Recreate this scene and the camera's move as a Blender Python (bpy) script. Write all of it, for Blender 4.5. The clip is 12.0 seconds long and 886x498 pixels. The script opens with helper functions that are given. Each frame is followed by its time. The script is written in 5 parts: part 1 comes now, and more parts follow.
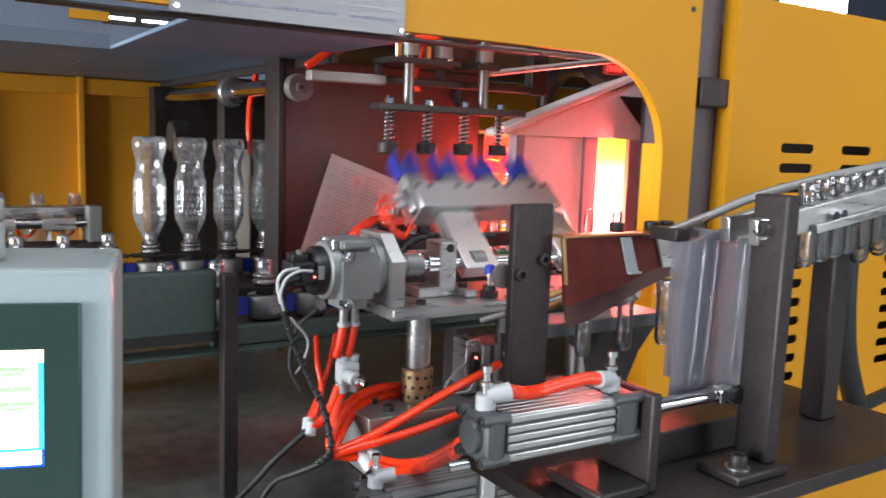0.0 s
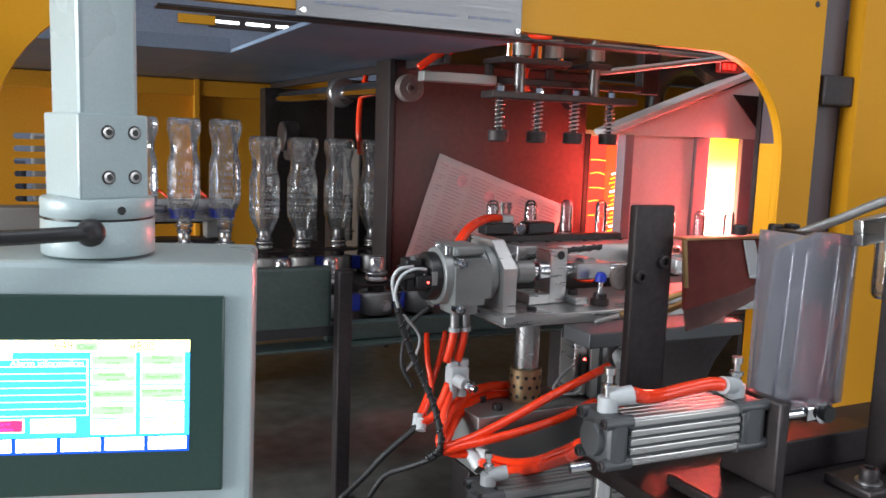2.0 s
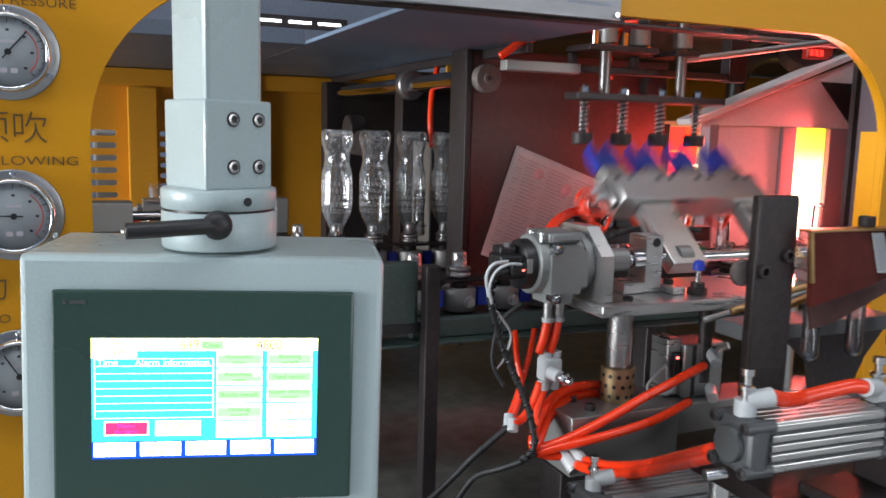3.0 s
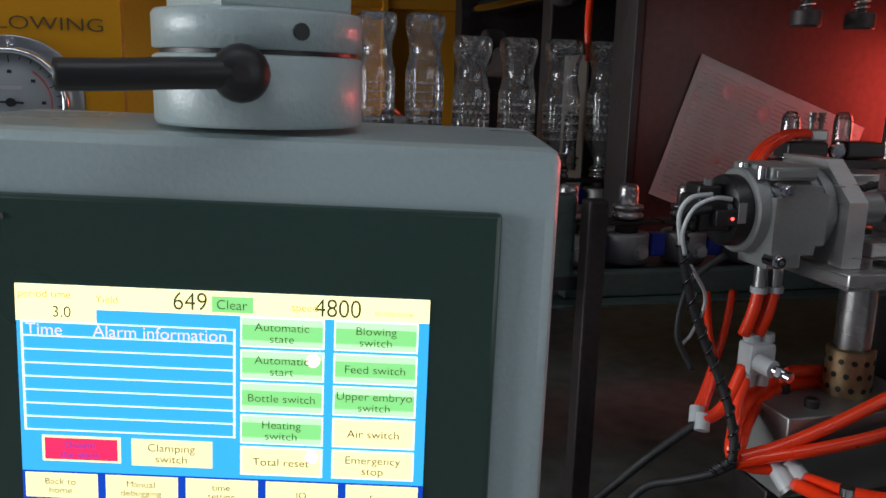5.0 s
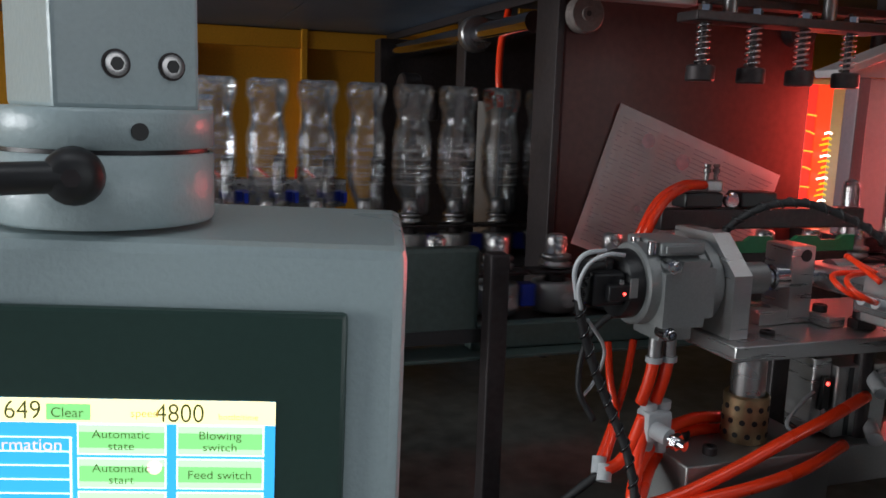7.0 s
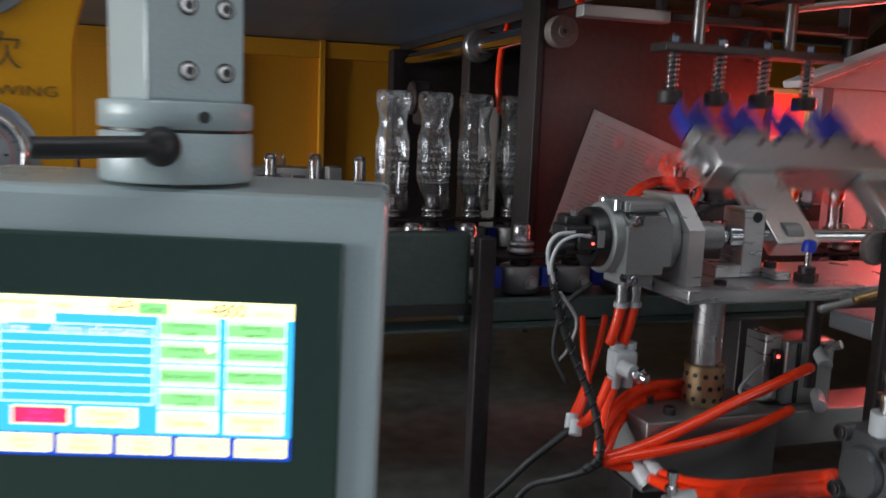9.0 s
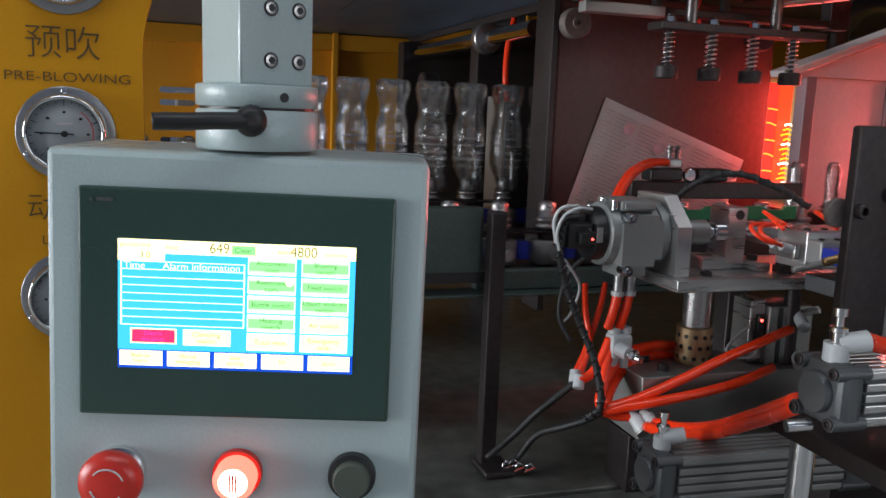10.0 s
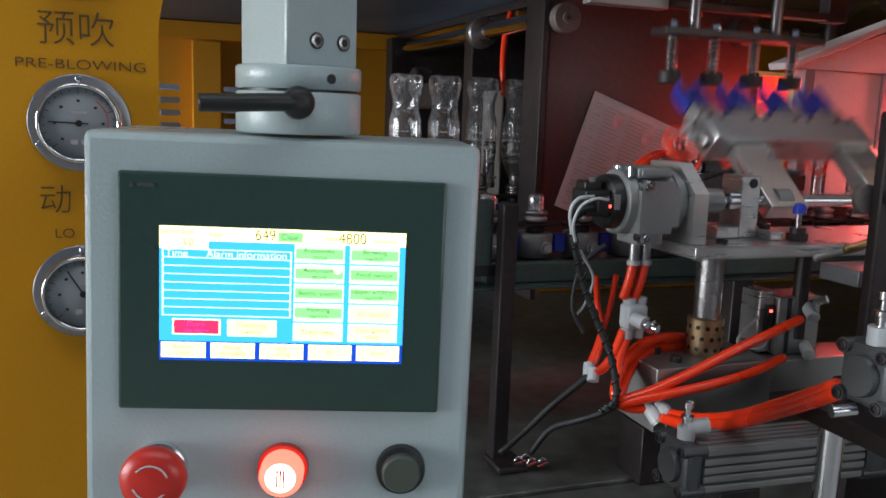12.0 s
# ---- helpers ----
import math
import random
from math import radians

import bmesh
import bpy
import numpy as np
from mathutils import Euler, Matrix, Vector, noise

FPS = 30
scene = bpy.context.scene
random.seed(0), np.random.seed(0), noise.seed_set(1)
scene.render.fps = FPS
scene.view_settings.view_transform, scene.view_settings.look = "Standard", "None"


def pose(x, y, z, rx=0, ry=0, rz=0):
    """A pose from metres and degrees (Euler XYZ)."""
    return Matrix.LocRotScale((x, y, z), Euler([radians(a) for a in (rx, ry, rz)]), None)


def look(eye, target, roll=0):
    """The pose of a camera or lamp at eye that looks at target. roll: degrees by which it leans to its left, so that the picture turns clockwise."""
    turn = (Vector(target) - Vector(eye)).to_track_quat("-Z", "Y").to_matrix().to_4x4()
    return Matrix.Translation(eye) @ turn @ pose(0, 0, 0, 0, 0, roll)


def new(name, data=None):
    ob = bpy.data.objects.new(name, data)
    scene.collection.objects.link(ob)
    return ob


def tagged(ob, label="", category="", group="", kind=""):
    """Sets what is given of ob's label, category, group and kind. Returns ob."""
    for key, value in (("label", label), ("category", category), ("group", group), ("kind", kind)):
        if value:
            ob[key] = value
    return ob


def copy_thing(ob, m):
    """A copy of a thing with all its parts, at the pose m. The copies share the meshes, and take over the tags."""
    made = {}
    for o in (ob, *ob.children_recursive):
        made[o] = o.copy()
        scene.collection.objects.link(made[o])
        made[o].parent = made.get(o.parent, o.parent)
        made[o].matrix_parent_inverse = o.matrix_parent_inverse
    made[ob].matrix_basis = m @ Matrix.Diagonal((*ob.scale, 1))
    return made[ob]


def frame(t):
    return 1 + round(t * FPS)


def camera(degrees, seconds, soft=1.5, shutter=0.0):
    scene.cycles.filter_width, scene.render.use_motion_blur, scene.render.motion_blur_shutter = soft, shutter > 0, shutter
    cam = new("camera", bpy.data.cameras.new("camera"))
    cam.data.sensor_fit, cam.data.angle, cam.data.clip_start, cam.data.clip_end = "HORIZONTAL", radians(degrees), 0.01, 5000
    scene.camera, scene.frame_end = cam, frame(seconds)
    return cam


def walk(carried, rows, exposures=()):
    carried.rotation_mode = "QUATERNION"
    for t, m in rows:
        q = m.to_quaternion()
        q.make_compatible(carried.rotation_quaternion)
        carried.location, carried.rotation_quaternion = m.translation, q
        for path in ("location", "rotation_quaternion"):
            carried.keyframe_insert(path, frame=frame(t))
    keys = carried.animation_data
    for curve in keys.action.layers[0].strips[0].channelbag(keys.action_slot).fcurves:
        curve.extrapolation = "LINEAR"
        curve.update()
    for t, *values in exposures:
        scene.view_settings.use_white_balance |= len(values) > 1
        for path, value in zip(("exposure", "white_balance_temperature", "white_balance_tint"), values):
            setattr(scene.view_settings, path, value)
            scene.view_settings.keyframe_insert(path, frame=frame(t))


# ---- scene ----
cam = camera(56.3, 12.0, shutter=0.5)
PATH = [
    (0, (-0.202, 0.032, 1.433), (0.857, 1.709, 1.173), 2.0),
    (0.5, (-0.211, 0.038, 1.435), (0.771, 1.761, 1.174), 1.9),
    (1, (-0.214, 0.037, 1.437), (0.725, 1.783, 1.174), 2.1),
    (1.5, (-0.221, 0.04, 1.435), (0.683, 1.804, 1.167), 2.1),
    (2, (-0.231, 0.042, 1.433), (0.637, 1.824, 1.164), 2.0),
    (2.5, (-0.247, 0.058, 1.429), (0.572, 1.861, 1.149), 1.9),
    (3, (-0.282, 0.108, 1.423), (0.503, 1.926, 1.142), 1.5),
    (3.5, (-0.246, 0.203, 1.393), (0.519, 2.024, 1.078), 1.6),
    (3.7, (-0.209, 0.246, 1.384), (0.469, 2.099, 1.058), 1.7),
    (5.3, (-0.202, 0.39, 1.354), (0.282, 2.287, 0.944), 1.7),
    (5.5, (-0.201, 0.391, 1.354), (0.29, 2.286, 0.944), 1.7),
    (6, (-0.199, 0.394, 1.355), (0.32, 2.282, 0.946), 2.0),
    (6.5, (-0.182, 0.391, 1.378), (0.393, 2.271, 1.007), 2.2),
    (7, (-0.171, 0.381, 1.381), (0.468, 2.247, 1.052), 1.9),
    (7.2, (-0.173, 0.381, 1.378), (0.473, 2.247, 1.061), 1.7),
    (8.8, (-0.165, 0.277, 1.374), (0.439, 2.159, 1.07), 2.8),
    (9, (-0.19, 0.243, 1.374), (0.411, 2.125, 1.065), 2.3),
    (9.5, (-0.24, 0.159, 1.363), (0.359, 2.038, 1.034), 1.6),
    (10, (-0.243, 0.142, 1.365), (0.357, 2.022, 1.038), 2.2),
    (10.5, (-0.244, 0.142, 1.365), (0.355, 2.022, 1.039), 2.2),
    (11, (-0.241, 0.138, 1.368), (0.359, 2.018, 1.046), 1.7),
    (11.5, (-0.256, 0.143, 1.364), (0.35, 2.021, 1.042), 1.7),
    (12, (-0.288, 0.17, 1.351), (0.376, 2.029, 1.028), 2.0),
]
EXPOSURES = [(0.0, 0.76), (1.0, 0.6), (2.5, 0.4), (3.2, 0.18), (3.7, -0.3), (5.3, -0.9), (6.3, -0.9), (7.2, -0.7), (8.8, -0.55), (9.5, -0.36), (12.0, -0.42)]
walk(cam, [(t, look(eye, target, roll)) for t, eye, target, roll in PATH], exposures=EXPOSURES)

# ---- light, hall and exposure ----
world = bpy.data.worlds.new("hall_air")
scene.world = world
world.use_nodes = True
world.node_tree.nodes["Background"].inputs[0].default_value = (0.55, 0.6, 0.68, 1)
world.node_tree.nodes["Background"].inputs[1].default_value = 0.12


def area_lamp(name, where, target, w, h, power, colour):
    data = bpy.data.lights.new(name, "AREA")
    data.shape, data.size, data.size_y, data.energy, data.color = "RECTANGLE", w, h, power, colour
    ob = new(name, data)
    ob.matrix_world = look(where, target)
    return ob


# Two added fill lamps, south and west; no windows are built there.
area_lamp("south_window_light", (3.0, -6.6, 2.6), (0.3, 1.5, 1.35), 9.0, 3.2, 270, (0.93, 0.97, 1.0))
area_lamp("west_window_light", (-8.6, 1.5, 1.75), (0.0, 2.1, 1.30), 6.0, 3.0, 1120, (0.93, 0.97, 1.0))
area_lamp("hall_skylight", (-1.2, -1.6, 6.6), (-0.1, 0.8, 1.3), 4.0, 2.0, 110, (0.92, 0.97, 1.0))
area_lamp("hall_skylight", (2.6, -1.0, 6.6), (1.0, 1.0, 1.4), 4.0, 2.0, 60, (0.95, 0.97, 1.0))
area_lamp("hall_skylight", (-0.6, 4.5, 6.6), (-0.1, 2.2, 1.3), 4.0, 2.0, 40, (0.95, 0.97, 1.0))
area_lamp("oven_lamp_glow", (1.058, 1.352, 1.345), (0.72, 0.95, 1.36), 0.07, 0.19, 5.5, (1.0, 0.13, 0.12))
area_lamp("oven_lamp_glow", (0.872, 1.440, 1.345), (0.45, 1.25, 1.27), 0.05, 0.19, 1.3, (1.0, 0.09, 0.07))

# ---- materials ----


def mat(name, colour, rough=0.5, metal=0.0, grain=40.0, vary=0.12, bump=0.15, blotch=4.0, stretch=(1, 1, 1), coat=0.0, spec=0.5):
    m = bpy.data.materials.new(name)
    m.use_nodes = True
    nt = m.node_tree
    b = nt.nodes["Principled BSDF"]
    tc = nt.nodes.new("ShaderNodeTexCoord")
    mp = nt.nodes.new("ShaderNodeMapping")
    mp.inputs["Scale"].default_value = stretch
    nt.links.new(tc.outputs["Object"], mp.inputs["Vector"])
    fine, wide = nt.nodes.new("ShaderNodeTexNoise"), nt.nodes.new("ShaderNodeTexNoise")
    for n, s, d in ((fine, grain, 4), (wide, blotch, 3)):
        n.inputs["Scale"].default_value, n.inputs["Detail"].default_value = s, d
        nt.links.new(mp.outputs["Vector"], n.inputs["Vector"])
    mix = nt.nodes.new("ShaderNodeMix")
    mix.data_type = "FLOAT"
    mix.inputs[0].default_value = 0.5
    nt.links.new(fine.outputs["Fac"], mix.inputs[2])
    nt.links.new(wide.outputs["Fac"], mix.inputs[3])
    ramp = nt.nodes.new("ShaderNodeValToRGB")
    ramp.color_ramp.elements[0].position, ramp.color_ramp.elements[1].position = 0.36, 0.66
    ramp.color_ramp.elements[0].color = (*[c * (1 - vary) for c in colour], 1)
    ramp.color_ramp.elements[1].color = (*[min(1, c * (1 + vary)) for c in colour], 1)
    nt.links.new(mix.outputs[0], ramp.inputs[0])
    nt.links.new(ramp.outputs[0], b.inputs["Base Color"])
    rr = nt.nodes.new("ShaderNodeMapRange")
    rr.inputs[1].default_value, rr.inputs[2].default_value = 0.3, 0.7
    rr.inputs[3].default_value, rr.inputs[4].default_value = max(0.02, rough - 0.1), min(1, rough + 0.1)
    nt.links.new(wide.outputs["Fac"], rr.inputs[0])
    nt.links.new(rr.outputs[0], b.inputs["Roughness"])
    b.inputs["Metallic"].default_value = metal
    b.inputs["Coat Weight"].default_value = coat
    b.inputs["Specular IOR Level"].default_value = spec
    if bump:
        bp = nt.nodes.new("ShaderNodeBump")
        bp.inputs["Strength"].default_value, bp.inputs["Distance"].default_value = bump, 0.001
        nt.links.new(fine.outputs["Fac"], bp.inputs["Height"])
        nt.links.new(bp.outputs[0], b.inputs["Normal"])
    return m


def glow(name, colour, strength):
    m = bpy.data.materials.new(name)
    m.use_nodes = True
    b = m.node_tree.nodes["Principled BSDF"]
    b.inputs["Base Color"].default_value = (*[c * 0.3 for c in colour], 1)
    b.inputs["Emission Color"].default_value = (*colour, 1)
    b.inputs["Emission Strength"].default_value = strength
    return m


def clear(name, colour, rough=0.05, alpha=0.25, haze=0.0, bump=0.5, dots=150.0):
    """Thin clear plastic: see-through with a sharp gloss; haze adds milky body."""
    m = bpy.data.materials.new(name)
    m.use_nodes = True
    nt = m.node_tree
    nt.nodes.remove(nt.nodes["Principled BSDF"])
    out = nt.nodes["Material Output"]
    tr, gl, mx, fr = (nt.nodes.new(k) for k in ("ShaderNodeBsdfTransparent", "ShaderNodeBsdfGlossy", "ShaderNodeMixShader", "ShaderNodeFresnel"))
    tr.inputs[0].default_value = (*colour, 1)
    gl.inputs["Color"].default_value = (0.95, 0.96, 0.97, 1)
    gl.inputs["Roughness"].default_value = rough
    nz, bp, tc = nt.nodes.new("ShaderNodeTexNoise"), nt.nodes.new("ShaderNodeBump"), nt.nodes.new("ShaderNodeTexCoord")
    nz.inputs["Scale"].default_value = dots
    nt.links.new(tc.outputs["Object"], nz.inputs["Vector"])
    bp.inputs["Strength"].default_value, bp.inputs["Distance"].default_value = bump, 0.002
    nt.links.new(nz.outputs["Fac"], bp.inputs["Height"])
    nt.links.new(bp.outputs[0], gl.inputs["Normal"])
    fr.inputs[0].default_value = 1.55
    ad = nt.nodes.new("ShaderNodeMath")
    ad.operation, ad.use_clamp = "ADD", True
    ad.inputs[1].default_value = alpha
    nt.links.new(fr.outputs[0], ad.inputs[0])
    nt.links.new(ad.outputs[0], mx.inputs[0])
    nt.links.new(tr.outputs[0], mx.inputs[1])
    nt.links.new(gl.outputs[0], mx.inputs[2])
    last = mx
    if haze:
        df, mh = nt.nodes.new("ShaderNodeBsdfDiffuse"), nt.nodes.new("ShaderNodeMixShader")
        df.inputs[0].default_value = (*[x * 0.6 for x in colour], 1)
        mh.inputs[0].default_value = haze
        nt.links.new(mx.outputs[0], mh.inputs[1])
        nt.links.new(df.outputs[0], mh.inputs[2])
        last = mh
    nt.links.new(last.outputs[0], out.inputs[0])
    return m


YELLOW = mat("yellow_paint", (0.66, 0.295, 0.009), 0.45, 0, 260, 0.04, 0.05, 3, coat=0.0, spec=0.25)
# Same yellow paint, lightened to put the rear panel's brighter light into it.
YELLOW_IN = mat("yellow_paint_inside_lightened", (0.74, 0.335, 0.025), 0.5, 0, 200, 0.10, 0.10, 3, spec=0.25)
DARKBLUE = mat("dark_blue_paint", (0.125, 0.175, 0.25), 0.5, 0, 200, 0.12, 0.15, 3)
GREEN_STEEL = mat("dark_green_painted_steel", (0.05, 0.075, 0.068), 0.45, 0.1, 160, 0.2, 0.15, 5)
BLACK_STEEL = mat("blackened_steel", (0.042, 0.034, 0.035), 0.48, 0.5, 140, 0.25, 0.2, 6)
# Platen steel; the oven's red light and haze are tinted into its base.
PLATEN = mat("oiled_steel_red_lit", (0.098, 0.037, 0.033), 0.5, 0.2, 90, 0.2, 0.2, 5)
MAUVE = mat("grey_mauve_paint", (0.085, 0.07, 0.085), 0.5, 0, 200, 0.1, 0.1, 4)
PENDANT = mat("pale_grey_enamel", (0.36, 0.44, 0.45), 0.34, 0, 420, 0.05, 0.32, 8, coat=0.1)
# The bezel's green is the screen's glow, mixed into the base colour.
BEZEL = mat("dark_plastic_screen_glow_tint", (0.026, 0.055, 0.045), 0.32, 0, 300, 0.08, 0.05, 5)
BLACK = mat("black_plastic", (0.012, 0.012, 0.013), 0.42, 0, 200, 0.2, 0.1, 6)
RUBBER = mat("black_rubber_sheath", (0.014, 0.014, 0.015), 0.6, 0, 600, 0.3, 0.5, 20)
ALU = mat("machined_aluminium", (0.52, 0.515, 0.51), 0.32, 0.9, 160, 0.08, 0.12, 10, (1, 1, 12))
ALU_DULL = mat("bead_blasted_aluminium", (0.31, 0.31, 0.305), 0.5, 0.75, 500, 0.07, 0.2, 12)
CAST = mat("grey_cast_aluminium", (0.105, 0.11, 0.115), 0.45, 0.6, 500, 0.1, 0.25, 12)
ACTUATOR = mat("grey_cast_housing", (0.30, 0.31, 0.305), 0.46, 0.55, 500, 0.08, 0.25, 10)
PLATE = mat("satin_stainless_plate", (0.25, 0.25, 0.26), 0.46, 0.85, 60, 0.14, 0.1, 6, (1, 1, 60))
GROUND = mat("ground_steel", (0.44, 0.43, 0.43), 0.3, 0.9, 120, 0.08, 0.06, 8)
DARK_ROD = mat("dark_ground_rod", (0.20, 0.19, 0.19), 0.35, 0.85, 120, 0.1, 0.06, 8)
CHROME = mat("polished_chrome", (0.75, 0.75, 0.76), 0.12, 1.0, 60, 0.06, 0.03, 8)
BRASS = mat("bronze_bushing", (0.42, 0.30, 0.17), 0.4, 0.9, 200, 0.15, 0.15, 20)
GOLD = mat("brass_strip", (0.42, 0.27, 0.12), 0.38, 0.9, 120, 0.15, 0.1, 10)
RED_TUBE = mat("orange_red_polyurethane_tube", (0.90, 0.045, 0.008), 0.28, 0, 100, 0.06, 0.0, 10, coat=0.15)
WHITE_PLASTIC = mat("off_white_plastic", (0.46, 0.48, 0.49), 0.4, 0, 200, 0.05, 0.05, 8)
BLUE = mat("cobalt_blue_plastic", (0.02, 0.045, 0.42), 0.35, 0, 200, 0.12, 0.1, 10)
GREEN_PAD = mat("green_plastic", (0.02, 0.28, 0.11), 0.45, 0, 200, 0.12, 0.1, 10)
PAPER = mat("white_printed_paper", (0.86, 0.84, 0.84), 0.7, 0, 60, 0.05, 0.1, 5)
INK = mat("grey_ink", (0.50, 0.46, 0.51), 0.7, 0, 60, 0.1, 0, 5)
SMUDGE = mat("faded_pink_ink", (0.50, 0.34, 0.37), 0.7, 0, 60, 0.3, 0, 60)
PRINT = mat("brown_print", (0.11, 0.065, 0.02), 0.5, 0, 60, 0.1, 0, 5)
ETCH = mat("etched_blue_print", (0.20, 0.21, 0.27), 0.5, 0.4, 60, 0.1, 0, 5)
DECK = mat("oily_grey_steel_deck", (0.115, 0.118, 0.108), 0.42, 0.15, 30, 0.45, 0.2, 5)
CONCRETE = mat("grey_factory_floor", (0.33, 0.33, 0.32), 0.6, 0, 30, 0.2, 0.2, 1.5)
HALLWALL = mat("dusty_hall_cladding", (0.20, 0.23, 0.30), 0.8, 0, 20, 0.15, 0.1, 1.0)
OVEN = mat("satin_oven_sheet", (0.66, 0.62, 0.62), 0.45, 0.25, 120, 0.06, 0.1, 5)
PET = clear("clear_bottle_plastic", (0.97, 0.98, 0.99), 0.07, 0.03, 0.10, 0.16, 110)
# Embossed dots; a half-white body paints in their sparkle.
DIMPLE = clear("sparkle_plastic_dimples", (0.97, 0.98, 0.99), 0.08, 0.60, 0.50, 0.0, 50)
NUT = mat("worn_oily_nut", (0.17, 0.14, 0.13), 0.6, 0.2, 150, 0.25, 0.2, 30)
PREFORM = clear("clear_preform_plastic", (0.90, 0.90, 0.90), 0.06, 0.08, 0.03, 0.1, 40)
ACRYLIC = clear("hazy_clear_acrylic", (0.84, 0.84, 0.90), 0.20, 0.08, 0.13, 0.5, 25)
LENS = clear("gauge_glass", (0.97, 0.97, 0.97), 0.03, 0.0, 0, 0, 10)
# White dial greyed, so the shade of its deep bezel sits in the colour.
DIAL = mat("gauge_dial_shaded", (0.34, 0.37, 0.39), 0.5, 0, 60, 0.03, 0, 8)
REDBTN = mat("red_mushroom_plastic", (0.55, 0.03, 0.02), 0.35, 0, 100, 0.08, 0.05, 10)
SKY = glow("bright_skylight", (0.9, 0.95, 1.0), 6.0)
LED_RED = glow("red_led", (1.0, 0.05, 0.04), 12.0)
LAMP_WHITE = glow("white_hot_lamp", (1.0, 0.75, 0.55), 9.0)


def lamp_gradient(name, z0, z1, stops):
    """A lamp bank hotter below than above: stops of (height 0..1, colour, strength)."""
    m = glow(name, (1, 1, 1), 1.0)
    nt = m.node_tree
    b = nt.nodes["Principled BSDF"]
    tc, sx, mr, cr = (nt.nodes.new(k) for k in ("ShaderNodeTexCoord", "ShaderNodeSeparateXYZ", "ShaderNodeMapRange", "ShaderNodeValToRGB"))
    nt.links.new(tc.outputs["Object"], sx.inputs[0])
    nt.links.new(sx.outputs[2], mr.inputs[0])
    mr.inputs[1].default_value, mr.inputs[2].default_value = z0, z1
    for i, (p, col, k) in enumerate(stops):
        e = cr.color_ramp.elements[i] if i < 2 else cr.color_ramp.elements.new(p)
        e.position, e.color = p, (*[x * k for x in col], 1)
    nt.links.new(mr.outputs[0], cr.inputs[0])
    nt.links.new(cr.outputs[0], b.inputs["Emission Color"])
    return m


LAMP_BANK = lamp_gradient("hot_lamp_bank", 1.235, 1.45, ((0.0, (1.0, 0.8, 0.65), 7.0), (1.0, (1.0, 0.66, 0.02), 2.0), (0.5, (1.0, 0.88, 0.35), 4.5), (0.8, (0.95, 0.85, 0.06), 2.4)))
LAMP_ORANGE = glow("orange_hot_coil", (1.0, 0.045, 0.012), 2.4)
LAMP_YELLOW = glow("yellow_hot_reflector", (1.0, 0.75, 0.02), 1.8)
LAMP_RED = glow("red_hot_filament", (1.0, 0.20, 0.02), 5.0)
LAMP_BACK = glow("glowing_red_reflector", (1.0, 0.03, 0.02), 2.2)
PILOT = glow("lit_red_pilot_lens", (1.0, 0.12, 0.08), 4.5)
PILOT_HOT = glow("lit_pilot_core", (1.0, 0.72, 0.6), 6.0)
S_CYAN = glow("screen_blue", (0.03, 0.34, 0.66), 2.74)
S_YEL = glow("screen_cream", (1.0, 0.88, 0.45), 2.74)
S_BTN = glow("screen_button_yellow", (0.92, 0.82, 0.42), 2.62)
S_GRN = glow("screen_button_green", (0.20, 0.60, 0.20), 2.62)
S_PALE = glow("screen_button_pale_green", (0.45, 0.80, 0.45), 2.62)
S_RED = glow("screen_button_red", (0.78, 0.02, 0.10), 2.62)
S_LINE = glow("screen_line", (0.75, 0.95, 1.0), 2.84)
S_NAVY = glow("screen_navy", (0.0, 0.05, 0.45), 2.18)
S_PINK = glow("screen_lavender_text", (0.85, 0.62, 0.95), 2.62)
S_DARK = glow("screen_dark_text", (0.07, 0.09, 0.02), 1.31)
S_OCHRE = glow("screen_ochre_text", (0.62, 0.40, 0.05), 2.18)
S_DOT = glow("screen_pale_dot", (1.0, 0.55, 0.60), 3.06)

JAMB = mat("dull_mauve_sheet", (0.27, 0.20, 0.22), 0.5, 0.1, 160, 0.08, 0.1, 5)
SATIN = mat("satin_chrome_flange", (0.34, 0.34, 0.35), 0.38, 0.9, 120, 0.08, 0.05, 8)
DIAL_RED = mat("red_dial_arc", (0.55, 0.05, 0.04), 0.5, 0, 60, 0.05, 0, 8)

# ---- mesh helpers ----


def part(name, bm, material, parent=None, label="", smooth=False):
    me = bpy.data.meshes.new(name)
    for f in bm.faces:
        # the flat sides of a bevelled block stay flat
        f.smooth = not (len(f.verts) == 4 and all(abs(e.calc_face_angle(0.0) - 0.3927) < 0.03 for e in f.edges))
    for e in bm.edges:
        if len(e.link_faces) == 2 and e.calc_face_angle(0.0) > (1.2 if smooth else 0.54):
            e.smooth = False
    bm.to_mesh(me)
    bm.free()
    me.materials.append(material)
    ob = new(name, me)
    if parent:
        ob.parent = parent
    if label:
        ob["label"] = label
    return ob


def thing(name, label, category, m=None, group="", kind=""):
    ob = new(name)
    ob.empty_display_size = 0.02
    if m is not None:
        ob.matrix_world = m
    return tagged(ob, label, category, group, kind)


